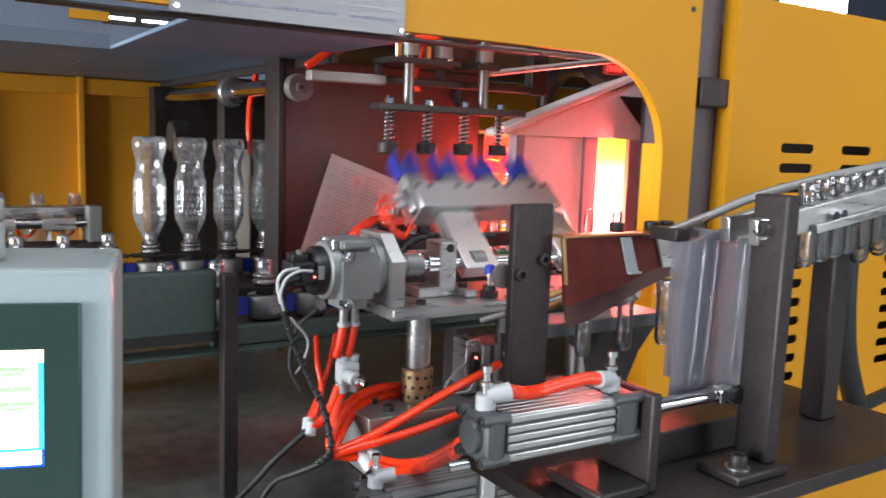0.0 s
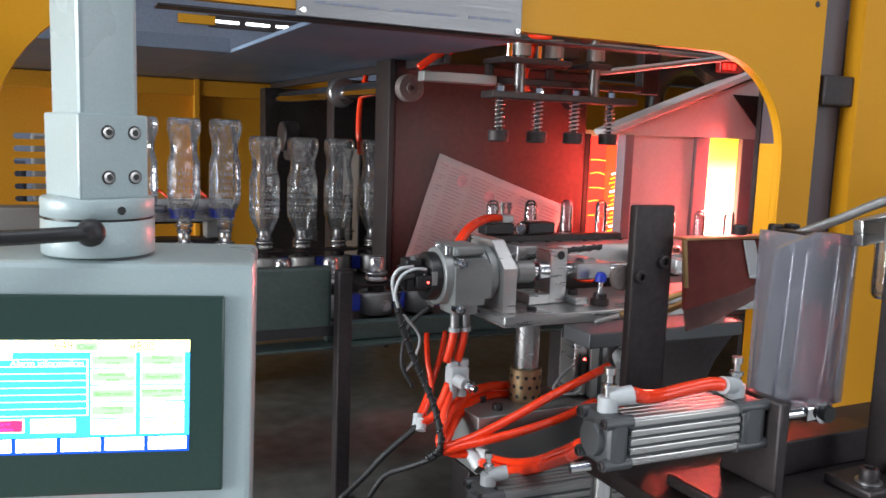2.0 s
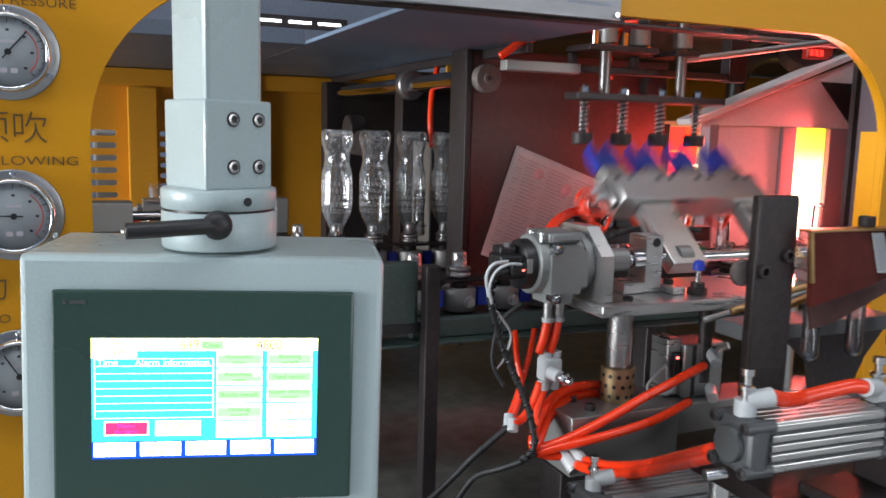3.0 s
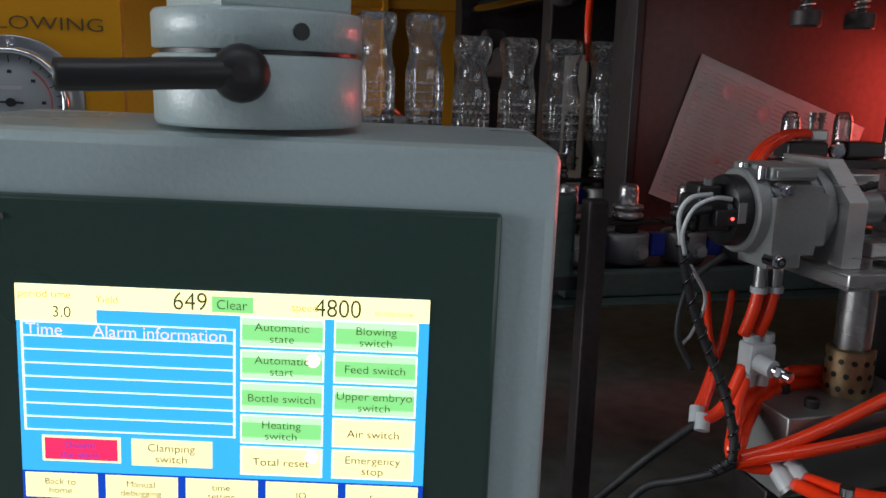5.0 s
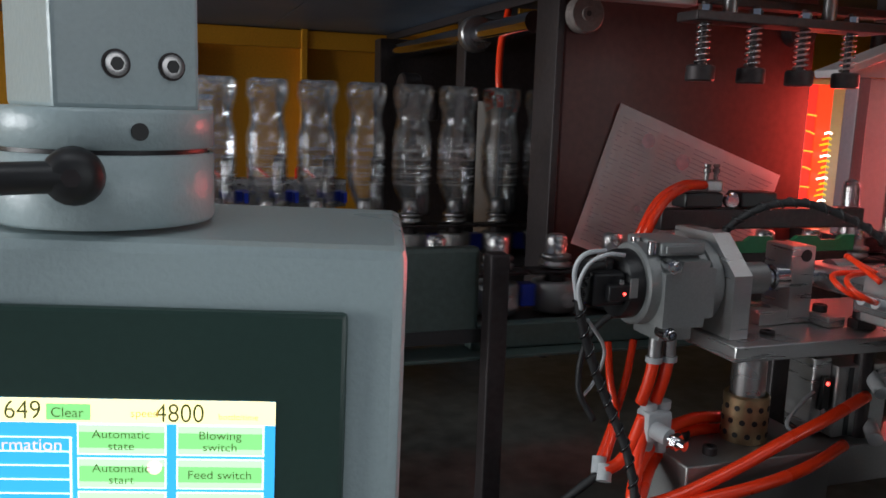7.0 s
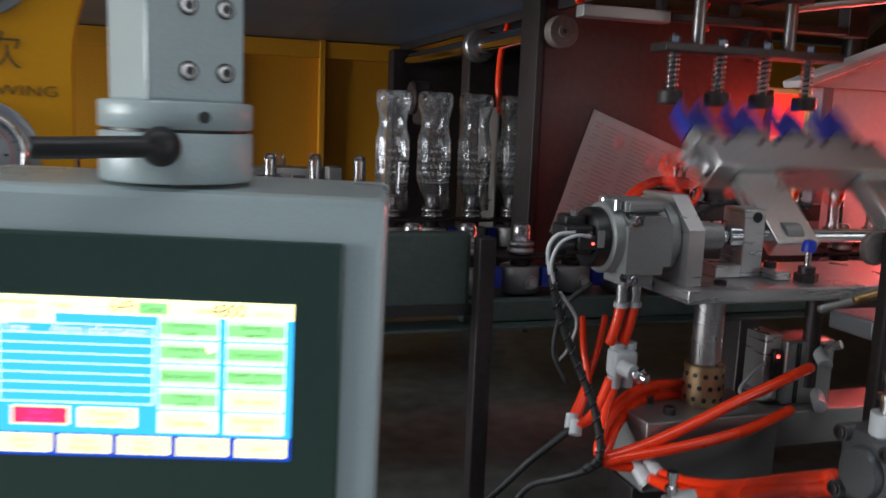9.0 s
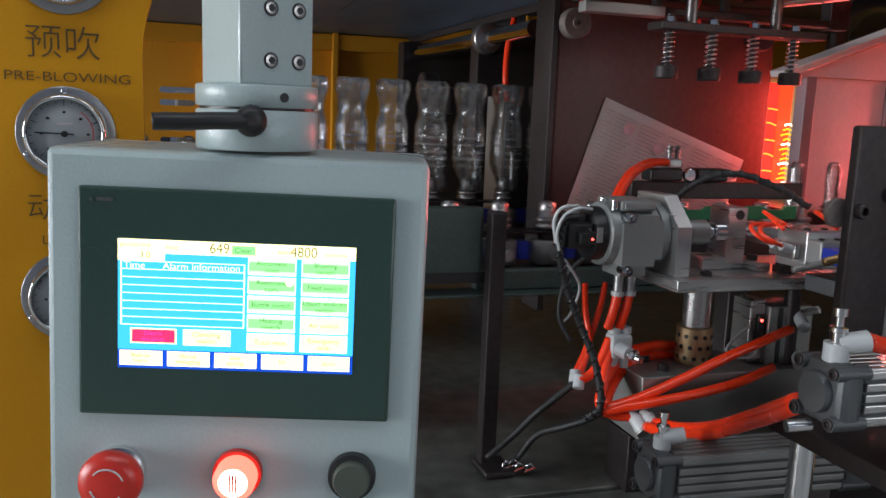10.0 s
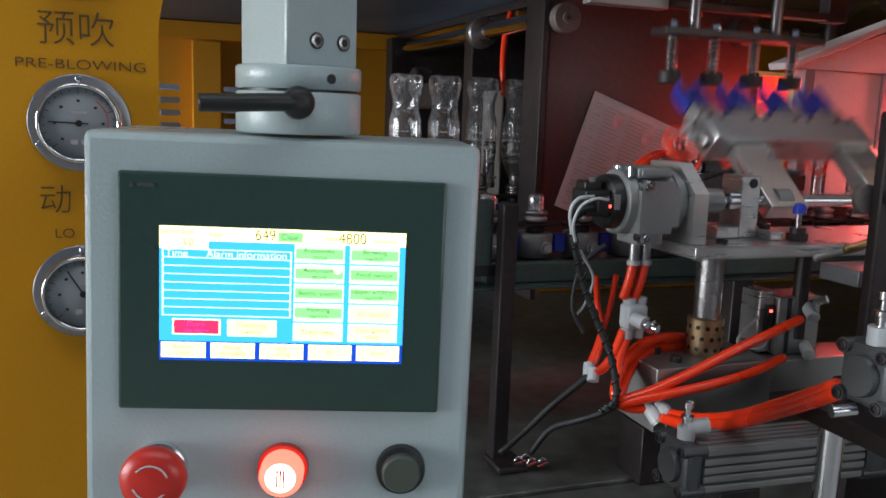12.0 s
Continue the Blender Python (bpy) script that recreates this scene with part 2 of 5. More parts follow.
def add_box(bm, lo, hi, bevel=0.0, rot=None):
    lo, hi = Vector(lo), Vector(hi)
    r = bmesh.ops.create_cube(bm, size=1.0)
    c, s = (lo + hi) / 2, hi - lo
    vs = r["verts"]
    for v in vs:
        v.co = Vector((v.co.x * s.x, v.co.y * s.y, v.co.z * s.z))
    if bevel:
        es = {e for v in vs for e in v.link_edges}
        out = bmesh.ops.bevel(bm, geom=list(es), offset=min(bevel, 0.45 * min(abs(s.x), abs(s.y), abs(s.z))), segments=2, profile=0.5, affect="EDGES")
        vs = list({v for f in out["faces"] for v in f.verts} | {v for v in vs if v.is_valid})
    mt = Matrix.Translation(c) @ (rot.to_4x4() if rot else Matrix())
    bmesh.ops.transform(bm, matrix=mt, verts=vs)
    return vs


def box(lo, hi, bevel=0.0015, rot=None):
    bm = bmesh.new()
    add_box(bm, lo, hi, bevel, rot)
    return bm


def add_cyl(bm, a, b, r, r2=None, seg=20, caps=True):
    a, b = Vector(a), Vector(b)
    q = Vector((0, 0, 1)).rotation_difference(b - a).to_matrix().to_4x4()
    bmesh.ops.create_cone(bm, cap_ends=caps, segments=seg, radius1=r, radius2=r if r2 is None else r2, depth=(b - a).length, matrix=Matrix.Translation((a + b) / 2) @ q)


def cyl(a, b, r, r2=None, seg=20):
    bm = bmesh.new()
    add_cyl(bm, a, b, r, r2, seg)
    return bm


def add_lathe(bm, prof, seg=24, axis=None):
    """Profile of (radius, height) turned about z."""
    rings, made = [], []
    for r, h in prof:
        ring = [bm.verts.new((r * math.cos(2 * math.pi * k / seg), r * math.sin(2 * math.pi * k / seg), h)) for k in range(seg)] if r > 1e-5 else [bm.verts.new((0, 0, h))]
        rings.append(ring)
        made += ring
    for p, q in zip(rings, rings[1:]):
        for k in range(seg):
            j = (k + 1) % seg
            if len(p) > 1 and len(q) > 1:
                bm.faces.new((p[k], p[j], q[j], q[k]))
            elif len(p) > 1:
                bm.faces.new((p[k], p[j], q[0]))
            elif len(q) > 1:
                bm.faces.new((p[0], q[j], q[k]))
    if axis is not None:
        bmesh.ops.transform(bm, matrix=axis, verts=made)
    return made


def lathe(prof, seg=24, axis=None):
    bm = bmesh.new()
    add_lathe(bm, prof, seg, axis)
    return bm


def spline(pts, n=8):
    """A smooth line through the points."""
    p = [Vector(q) for q in pts]
    p = [2 * p[0] - p[1]] + p + [2 * p[-1] - p[-2]]
    out = []
    for i in range(1, len(p) - 2):
        for k in range(n):
            t = k / n
            out.append(0.5 * (2 * p[i] + (p[i + 1] - p[i - 1]) * t + (2 * p[i - 1] - 5 * p[i] + 4 * p[i + 1] - p[i + 2]) * t * t + (3 * p[i] - p[i - 1] - 3 * p[i + 1] + p[i + 2]) * t ** 3))
    return out + [p[-2]]


def tube(pts, r, seg=10, n=8):
    bm = bmesh.new()
    line = spline(pts, n) if len(pts) > 2 else [Vector(q) for q in pts]
    up, rings = None, []
    for i, c in enumerate(line):
        d = (line[min(i + 1, len(line) - 1)] - line[max(i - 1, 0)]).normalized()
        if up is None:
            up = d.orthogonal().normalized()
        up = (up - d * up.dot(d)).normalized()
        side = d.cross(up)
        rings.append([bm.verts.new(c + r * (up * math.cos(2 * math.pi * k / seg) + side * math.sin(2 * math.pi * k / seg))) for k in range(seg)])
    for p, q in zip(rings, rings[1:]):
        for k in range(seg):
            bm.faces.new((p[k], p[(k + 1) % seg], q[(k + 1) % seg], q[k]))
    bm.faces.new(rings[0][::-1])
    bm.faces.new(rings[-1])
    return bm


def spiral(line, r, turn):
    """A line wound round a tube's own line."""
    out = []
    for i, p in enumerate(line):
        d = (line[min(i + 1, len(line) - 1)] - line[max(i - 1, 0)]).normalized()
        u = d.orthogonal().normalized() if abs(d.y) > 0.95 else (Vector((0, 1, 0)) - d * d.y).normalized()
        out.append(p + r * (u * math.cos(i * turn) + d.cross(u) * math.sin(i * turn)))
    return out


def sheet(outline, y0, y1, holes=(), bevel=0.0):
    """A plate in the x-z plane with an outline and holes, from y0 to y1."""
    bm = bmesh.new()
    es = []
    for loop in (outline, *holes):
        vs = [bm.verts.new((x, y0, z)) for x, z in loop]
        es += [bm.edges.new((vs[i], vs[(i + 1) % len(vs)])) for i in range(len(vs))]
    res = bmesh.ops.triangle_fill(bm, use_beauty=True, use_dissolve=False, edges=es, normal=(0, -1, 0))
    faces = [f for f in res["geom"] if isinstance(f, bmesh.types.BMFace)]
    ext = bmesh.ops.extrude_face_region(bm, geom=faces)
    bmesh.ops.translate(bm, vec=(0, y1 - y0, 0), verts=[v for v in ext["geom"] if isinstance(v, bmesh.types.BMVert)])
    bmesh.ops.recalc_face_normals(bm, faces=bm.faces)
    return bm


def rounded(x0, z0, x1, z1, r, n=8):
    """Corner radii r as (bottom left, bottom right, top right, top left)."""
    out = []
    for (cx, cz, a0), rr in zip(((x0, z0, 180), (x1, z0, 270), (x1, z1, 0), (x0, z1, 90)), r):
        sx, sz = (1 if cx == x0 else -1), (1 if cz == z0 else -1)
        for k in range(n + 1):
            a = radians(a0 + 90 * k / n)
            out.append((cx + sx * rr + rr * math.cos(a), cz + sz * rr + rr * math.sin(a)))
    return out


def hexbolt(name, at, d, r, h, parent, material=None):
    """A socket-head screw: a round head with a dished hexagon."""
    bm = bmesh.new()
    q = Vector((0, 0, 1)).rotation_difference(Vector(d)).to_matrix().to_4x4()
    add_lathe(bm, [(r * 0.98, 0), (r, 0.0005), (r, h * 0.85), (r * 0.88, h), (r * 0.55, h)], 18, Matrix.Translation(at) @ q)
    add_lathe(bm, [(r * 0.55, h), (r * 0.5, h * 0.3), (0, h * 0.3)], 6, Matrix.Translation(at) @ q)
    return part(name, bm, material or BLACK_STEEL, parent)


def words(name, text, size, m, material, parent, wide=1.0, align="LEFT"):
    cu = bpy.data.curves.new(name, "FONT")
    cu.offset = (-0.009 if name == "print" else -0.006) * size
    cu.body, cu.size, cu.align_x, cu.align_y, cu.extrude = text, size, align, "CENTER", 0.00015
    cu.materials.append(material)
    ob = new(name, cu)
    ob.parent = parent
    ob.matrix_basis = m @ Matrix.Diagonal((wide, 1, 1, 1))
    return ob


# ---- the hall and the machine's shell ----
tagged(part("floor", box((-9, -7, -0.1), (24, 14, 0.0), 0), CONCRETE), "grey concrete factory floor", "floor", kind="structure")
tagged(part("ceiling", box((-9, -7, 7.0), (24, 14, 7.1), 0), HALLWALL), "grey sheet-metal hall ceiling", "ceiling", kind="structure")
for nm, lo, hi in (("wall_north", (-9, 14, 0), (24, 14.15, 7)), ("wall_south", (-9, -7.15, 0), (24, -7, 7)), ("wall_west", (-9.15, -7, 0), (-9, 14, 7)), ("wall_east", (24, -7, 0), (24.15, 14, 7))):
    tagged(part(nm, box(lo, hi, 0), HALLWALL), "dusty grey hall cladding wall", "wall", kind="structure")
for i, (x0, z0, n, w, h) in enumerate(((2.34, 3.122, 3, 0.38, 0.040), (18.5, 5.2, 4, 0.62, 0.5))):
    win = thing("window_%d" % (i + 1), "bright strip window high on the far hall wall", "window", pose(x0, 13.96, z0), kind="structure")
    for k in range(n):
        part("pane", box((k * (w + 0.12), 0, 0), (k * (w + 0.12) + w, 0.02, h), 0), SKY, win)
    part("window_frame", box((-0.1, 0.021, -0.08), (n * (w + 0.12), 0.039, h + 0.08), 0.005), BLACK_STEEL, win)

FY = 1.023  # face of the front panel
front = thing("wall_machine_front", "yellow painted sheet-steel machine front with a rounded opening", "machine panel", kind="structure")
opening = rounded(-0.278, 0.62, 0.853, 1.576, (0.05, 0.05, 0.163, 0.17), 14)
part("front_panel", sheet([(-1.3, 0.12), (0.925, 0.12), (0.925, 1.86), (-1.3, 1.86)], FY, FY + 0.004, [opening]), YELLOW, front)
part("opening_return", sheet(rounded(-0.281, 0.617, 0.856, 1.579, (0.053, 0.053, 0.166, 0.173), 14), FY + 0.0045, FY + 0.016, [opening]), YELLOW, front)
part("side_jamb", box((0.8532, FY + 0.0165, 0.62), (0.8562, FY + 0.048, 1.44), 0), YELLOW, front)
# Dark strip stands in for the shade under the opening's top return.
part("beam_return", box((-0.11, FY + 0.0165, 1.5670), (0.60, FY + 0.046, 1.5705), 0.001), BLACK_STEEL, front, "underside of the beam with its shade put in as a dark strip")
part("side_return", box((0.918, FY + 0.0045, 0.12), (0.925, FY + 0.05, 1.86), 0), YELLOW, front)
part("panel_hole", cyl((0.903, FY + 0.0005, 1.665), (0.903, FY - 0.0008, 1.665), 0.005), BLACK, front)
plate = thing("name_plate", "brushed stainless name plate with blue print on the yellow beam", "sign", pose(0, 0, 0))
part("plate", box((0.043, FY - 0.0035, 1.568), (0.350, FY - 0.0005, 1.668), 0.001), PLATE, plate)
for x in (0.051, 0.343):
    for z in (1.575, 1.660):
        hexbolt("screw", (x, FY - 0.0035, z), (0, -1, 0), 0.0035, 0.003, plate, CHROME)
for x0, x1, z, h in ((0.066, 0.150, 1.584, 0.0034), (0.166, 0.255, 1.5845, 0.0034), (0.270, 0.338, 1.585, 0.0034), (0.12, 0.29, 1.61, 0.012), (0.12, 0.26, 1.64, 0.012)):
    n = max(3, int((x1 - x0) / 0.014))
    for k in range(n):
        a = x0 + (x1 - x0) * k / n
        part("print_bar", box((a, FY - 0.0042, z), (a + (x1 - x0) / n * 0.8, FY - 0.0036, z + h), 0), ETCH, plate)

post = thing("frame_post", "grey-mauve painted steel post between the yellow panels", "post")
part("post", box((0.927, FY + 0.02, 0.1), (1.0, FY + 0.12, 1.86), 0.003), MAUVE, post)
part("hinge", box((0.934, FY - 0.004, 1.506), (1.004, FY + 0.02, 1.556), 0.004), BLACK_STEEL, post, "dark steel hinge block")
part("hinge", box((0.934, FY - 0.004, 0.80), (1.004, FY + 0.02, 0.85), 0.004), BLACK_STEEL, post, "dark steel hinge block")

cab = thing("side_cabinet", "yellow steel cabinet door with rows of ventilation slots", "cabinet")
slots = []
for cx in (1.149, 1.339, 1.529):
    for r in range(13):
        z = 1.441 - r * 0.0372
        slots.append(rounded(cx, z - 0.009, cx + 0.102, z + 0.009, (0.0088,) * 4, 4))
part("door", sheet([(1.003, 0.25), (2.4, 0.25), (2.4, 1.70), (1.003, 1.70)], FY - 0.012, FY - 0.009, slots), YELLOW, cab)
part("door_edge", box((1.003, FY - 0.0088, 0.25), (1.006, FY + 0.02, 1.70), 0), YELLOW, cab)
part("top_edge", box((1.0065, FY - 0.0088, 1.697), (2.4, FY + 0.02, 1.70), 0), YELLOW, cab)
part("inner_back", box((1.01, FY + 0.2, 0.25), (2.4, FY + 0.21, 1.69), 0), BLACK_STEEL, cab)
part("plinth", box((1.003, FY, 0.0), (2.4, FY + 0.3, 0.249), 0.002), MAUVE, cab)

# The left part of the front: gauges and print
gauges = thing("gauge_print", "dark engraved lettering on the yellow gauge panel", "lettering")
words("print", "预吹", 0.034, pose(-0.349, FY - 0.001, 1.414, 90), PRINT, gauges, 1.0, "CENTER")
words("print", "PRE-BLOWING", 0.0128, pose(-0.402, FY - 0.001, 1.3835, 90), PRINT, gauges, 1.34)
words("print", "动", 0.030, pose(-0.372, FY - 0.001, 1.257, 90), PRINT, gauges, 1.0, "CENTER")
words("print", "LO", 0.0128, pose(-0.3745, FY - 0.001, 1.226, 90), PRINT, gauges, 1.1)
words("print", "PRESSURE", 0.0128, pose(-0.286, FY - 0.001, 1.5365, 90), PRINT, gauges, 1.2, "RIGHT")


def gauge(z, x, turn):
    g = thing("pressure_gauge", "round chrome pressure gauge with a white dial", "gauge", pose(x, FY - 0.001, z, 90), "gauges on the front panel")
    part("flange", lathe([(0.0, 0.0), (0.0445, 0.0), (0.0450, 0.0008), (0.0450, 0.0028), (0.0440, 0.0034), (0.036, 0.0036)], 56), SATIN, g, "satin steel flange")
    part("bezel_ring", lathe([(0.0375, 0.0035), (0.0370, 0.014), (0.0360, 0.0175), (0.0340, 0.0185), (0.0325, 0.0160)], 48), CHROME, g, smooth=True)
    part("dial", lathe([(0.0, 0.014), (0.0328, 0.014), (0.0328, 0.012)], 48), DIAL, g)
    part("red_arc", tube([(0.0255 * math.cos(radians(q)), 0.0255 * math.sin(radians(q)), 0.0142) for q in range(-45, 56, 10)], 0.0005, 6, 3), DIAL_RED, g, "thin red limit arc")
    for q in (225, 180, 135, 90, 45, 0, -45):
        cx, cy = 0.0205 * math.cos(radians(q)), 0.0205 * math.sin(radians(q))
        part("number_bar", box((cx - 0.0014, cy - 0.0011, 0.0141), (cx + 0.0014, cy + 0.0011, 0.0144), 0), BLACK, g)
    for k in range(21):
        a = radians(225 - 270 * k / 20)
        r0 = 0.0265 if k % 5 == 0 else 0.029
        bm = bmesh.new()
        add_box(bm, (r0, -0.0003, 0.0141), (0.0315, 0.0003, 0.0144))
        bmesh.ops.rotate(bm, cent=(0, 0, 0), matrix=Matrix.Rotation(a, 3, "Z"), verts=bm.verts)
        part("tick", bm, BLACK, g)
    bm = bmesh.new()
    add_box(bm, (-0.008, -0.0007, 0.0150), (0.026, 0.0007, 0.0155))
    bmesh.ops.rotate(bm, cent=(0, 0, 0), matrix=Matrix.Rotation(radians(turn), 3, "Z"), verts=bm.verts)
    part("needle", bm, BLACK, g)
    part("hub", cyl((0, 0, 0.0142), (0, 0, 0.017), 0.003), BLACK, g)
    for q in (-1, 1):
        part("print_bar", box((q * 0.0045 - 0.003, -0.0195, 0.0141), (q * 0.0045 + 0.003, -0.0150, 0.0144), 0), INK, g)
    part("print_bar", box((-0.007, 0.0085, 0.0141), (0.007, 0.0110, 0.0144), 0), INK, g)
    glass = part("glass", lathe([(0.0, 0.0165), (0.0326, 0.0165)], 40), LENS, g)
    glass.visible_shadow = False
    for a in (90, 210, 330):
        hexbolt("screw", (0.0408 * math.cos(radians(a)), 0.0408 * math.sin(radians(a)), 0.0034), (0, 0, 1), 0.0027, 0.0018, g, CHROME)


for z, x, a in ((1.487, -0.347, 50), (1.3305, -0.3485, 178), (1.170, -0.350, 120)):
    gauge(z, x, a)

# Inside shell
tagged(part("wall_inner_rear", sheet([(-1.3, 0.3), (0.62, 0.3), (0.62, 1.66), (-1.3, 1.66)], 2.56, 2.57, [rounded(-0.298, 1.396 - k * 0.034 - 0.008, -0.205, 1.396 - k * 0.034 + 0.008, (0.0075,) * 4, 4) for k in range(7)] + [rounded(-0.092, 1.396 - k * 0.029 - 0.007, -0.045, 1.396 - k * 0.029 + 0.007, (0.0066,) * 4, 4) for k in range(7)]), YELLOW_IN), "yellow inner rear panel with ventilation slots", "machine panel", kind="structure")
ribs = thing("rear_rib", "yellow folded steel rib on the rear panel", "rib")
part("rib", box((0.170, 2.53, 0.5), (0.186, 2.559, 1.62), 0.002), YELLOW_IN, ribs)
ribs2 = thing("rear_rib", "yellow folded steel rib on the rear panel", "rib")
part("rib", box((-0.175, 2.52, 0.5), (-0.10, 2.559, 1.52), 0.003), YELLOW_IN, ribs2)
part("header", box((-0.5, 2.535, 1.525), (0.62, 2.556, 1.57), 0.002), YELLOW_IN, ribs2)
tagged(part("hall_beam", box((1.75, 13.80, 3.06), (2.32, 13.9, 3.20), 0.01), YELLOW), "yellow crane beam end high in the hall", "beam")
beyond = thing("stacked_crates", "blurred coloured crates seen through the rear slots", "crates")
for k, c in enumerate(((0.25, 0.04, 0.03), (0.02, 0.03, 0.06), (0.16, 0.16, 0.16), (0.06, 0.04, 0.03))):
    part("crate", box((-0.7 + 0.22 * k, 3.0, 0.0), (-0.5 + 0.22 * k, 3.3, 1.2 + 0.1 * (k % 3)), 0.01), mat("crate_%d" % k, c, 0.6), beyond)
hood = thing("machine_hood", "dark blue painted steel hood over the chain", "machine hood")
part("hood_sheet", box((0.09, 1.08, 1.573), (0.40, 2.6, 1.580), 0.002), DARKBLUE, hood)
part("hood_sheet", box((-1.3, 1.63, 1.573), (0.0895, 2.6, 1.580), 0.002), DARKBLUE, hood)
part("hood_fold", box((-1.3, 1.626, 1.573), (0.0895, 1.6295, 1.60), 0.001), DARKBLUE, hood)
part("hood_side", box((0.392, 1.34, 1.556), (0.404, 2.6, 1.5725), 0.002), BLACK_STEEL, hood)
part("hood_rear", box((0.41, 1.36, 1.625), (2.3, 2.6, 1.635), 0.002), MAUVE, hood)
tagged(part("wall_inner_right", box((0.62, 2.2, 0.3), (2.3, 2.21, 1.62), 0), YELLOW_IN), "yellow inner panel behind the oven", "machine panel", kind="structure")
tagged(part("wall_inner_end", box((2.3, 1.1, 0.1), (2.31, 2.6, 1.62), 0), MAUVE), "grey inner end panel", "machine panel", kind="structure")
tagged(part("machine_deck", box((-1.29, 1.08, 0.80), (2.29, 2.55, 0.872), 0.002), DECK), "oily dark grey steel machine deck", "deck", kind="structure")
tagged(part("front_deck", box((-0.25, 0.60, 0.80), (0.76, 1.075, 0.868), 0.002), DECK), "dark grey steel step below the loader", "deck", kind="structure")

# ---- chain bed, leg, mould clamp ----
bed = thing("chain_bed", "dark green painted steel chain bed on a black leg", "machine bed")
part("front_cover", box((-0.5, 1.19, 1.134), (0.150, 1.205, 1.240), 0.006), GREEN_STEEL, bed)
part("front_beam", box((0.1505, 1.215, 1.118), (1.25, 1.235, 1.146), 0.002), GREEN_STEEL, bed)
part("bottom_flange", box((-0.5, 1.192, 1.113), (1.25, 1.24, 1.117), 0.001), GREEN_STEEL, bed)
part("top_plate", box((-0.5, 1.241, 1.132), (1.25, 1.40, 1.139), 0.001), BLACK_STEEL, bed)
part("rear_plate", box((-0.5, 1.58, 1.132), (1.25, 1.79, 1.139), 0.001), BLACK_STEEL, bed)
part("scale_strip", box((-0.2, 1.1885, 1.135), (0.16, 1.1898, 1.150), 0), BLACK, bed)
part("leg", box((0.150, 1.162, 0.873), (0.172, 1.186, 1.236), 0.003), BLACK_STEEL, bed)
part("foot", box((0.146, 1.130, 0.873), (0.190, 1.188, 0.882), 0.003), BLACK_STEEL, bed)
for x in (0.6, 1.1):
    part("leg", box((x, 1.25, 0.873), (x + 0.04, 1.29, 1.119), 0.003), BLACK_STEEL, bed)

platen = thing("mould_platen", "dark oily steel mould platen with a round tie-bar nut", "mould platen")
part("plate", box((0.3725, 1.510, 1.10), (0.813, 1.565, 1.574), 0.004), PLATEN, platen)
part("edge_rail", box((0.360, 1.507, 1.02), (0.372, 1.580, 1.576), 0.002), BLACK_STEEL, platen)
nut = part("tie_bar_nut", lathe([(0, 0.024), (0.009, 0.024), (0.010, 0.022), (0.024, 0.022), (0.026, 0.020), (0.026, 0.0)], 28, pose(0.396, 1.509, 1.521, 90)), NUT, platen, "dull worn tie-bar nut")
part("nut_recess", lathe([(0, 0.0245), (0.004, 0.0245)], 18, pose(0.396, 1.509, 1.521, 90)), BLACK, platen)
part("tie_bar_nut", lathe([(0, 0.024), (0.009, 0.024), (0.024, 0.022), (0.026, 0.020), (0.026, 0.0)], 28, pose(0.769, 1.509, 1.521, 90)), BLACK_STEEL, platen)
part("mould_half", box((0.44, 1.566, 1.18), (0.80, 1.63, 1.52), 0.003), ALU_DULL, platen)
paper = thing("paper_sheet", "crumpled white printed form taped askew to the platen", "paper")
a, b, c = Vector((0.4675, 0, 1.401)), Vector((0.762, 0, 1.297)), Vector((0.400, 0, 1.194))
bm = bmesh.new()
grid = [[bm.verts.new((*(a + (b - a) * (i / 14) + (c - a) * (j / 12)).xz, 0)) for j in range(13)] for i in range(15)]
for i in range(15):
    for j in range(13):
        v = grid[i][j]
        x, z = v.co.x, v.co.y
        v.co = Vector((x, 1.5065 - 0.003 * noise.noise(Vector((x * 14, 0, z * 14))) - 0.004 * (i / 14) ** 2, z))
for i in range(14):
    for j in range(12):
        bm.faces.new((grid[i][j], grid[i + 1][j], grid[i + 1][j + 1], grid[i][j + 1]))
bmesh.ops.solidify(bm, geom=bm.faces[:], thickness=0.0004)
part("paper", bm, PAPER, paper, smooth=True)
for r in range(28):
    v = 0.08 + r * 0.032
    for u0, u1 in ((0.03, 0.08), (0.10, 0.24), (0.27, 0.43), (0.46, 0.60), (0.64, 0.78), (0.82, 0.96)):
        if (r * 7 + int(u0 * 50)) % 7 == 0:
            continue
        p, q = a + (b - a) * u0 + (c - a) * v, a + (b - a) * (u1 - 0.02 * (r % 3)) + (c - a) * v
        bm = bmesh.new()
        dn = (c - a).normalized() * 0.0011
        yy = 1.5010
        vs = [bm.verts.new((w.x, yy - 0.004 * (uu ** 2), w.z)) for w, uu in ((p, u0), (q, u1), (q + dn, u1), (p + dn, u0))]
        bm.faces.new(vs)
        part("print_bar", bm, INK, paper)
for u, v, s in ((0.20, 0.16, 0.011), (0.42, 0.20, 0.012), (0.27, 0.62, 0.006)):
    p = a + (b - a) * u + (c - a) * v
    part("ink_smudge", lathe([(0, 0.0002), (s, 0.0002), (s, 0.0)], 14, pose(p.x, 1.5005 - 0.004 * u * u, p.z, 90)), SMUDGE, paper, "faded pink ink stain")
clampf = thing("mould_clamp", "black steel mould clamp frame with chrome tie bars", "mould clamp")
for y0, y1 in ((1.875, 1.925), (2.44, 2.50)):
    part("clamp_plate", box((0.372 if y0 < 2 else 0.352, y0, 1.02), (0.82, y1, 1.555), 0.003), BLACK_STEEL, clampf)
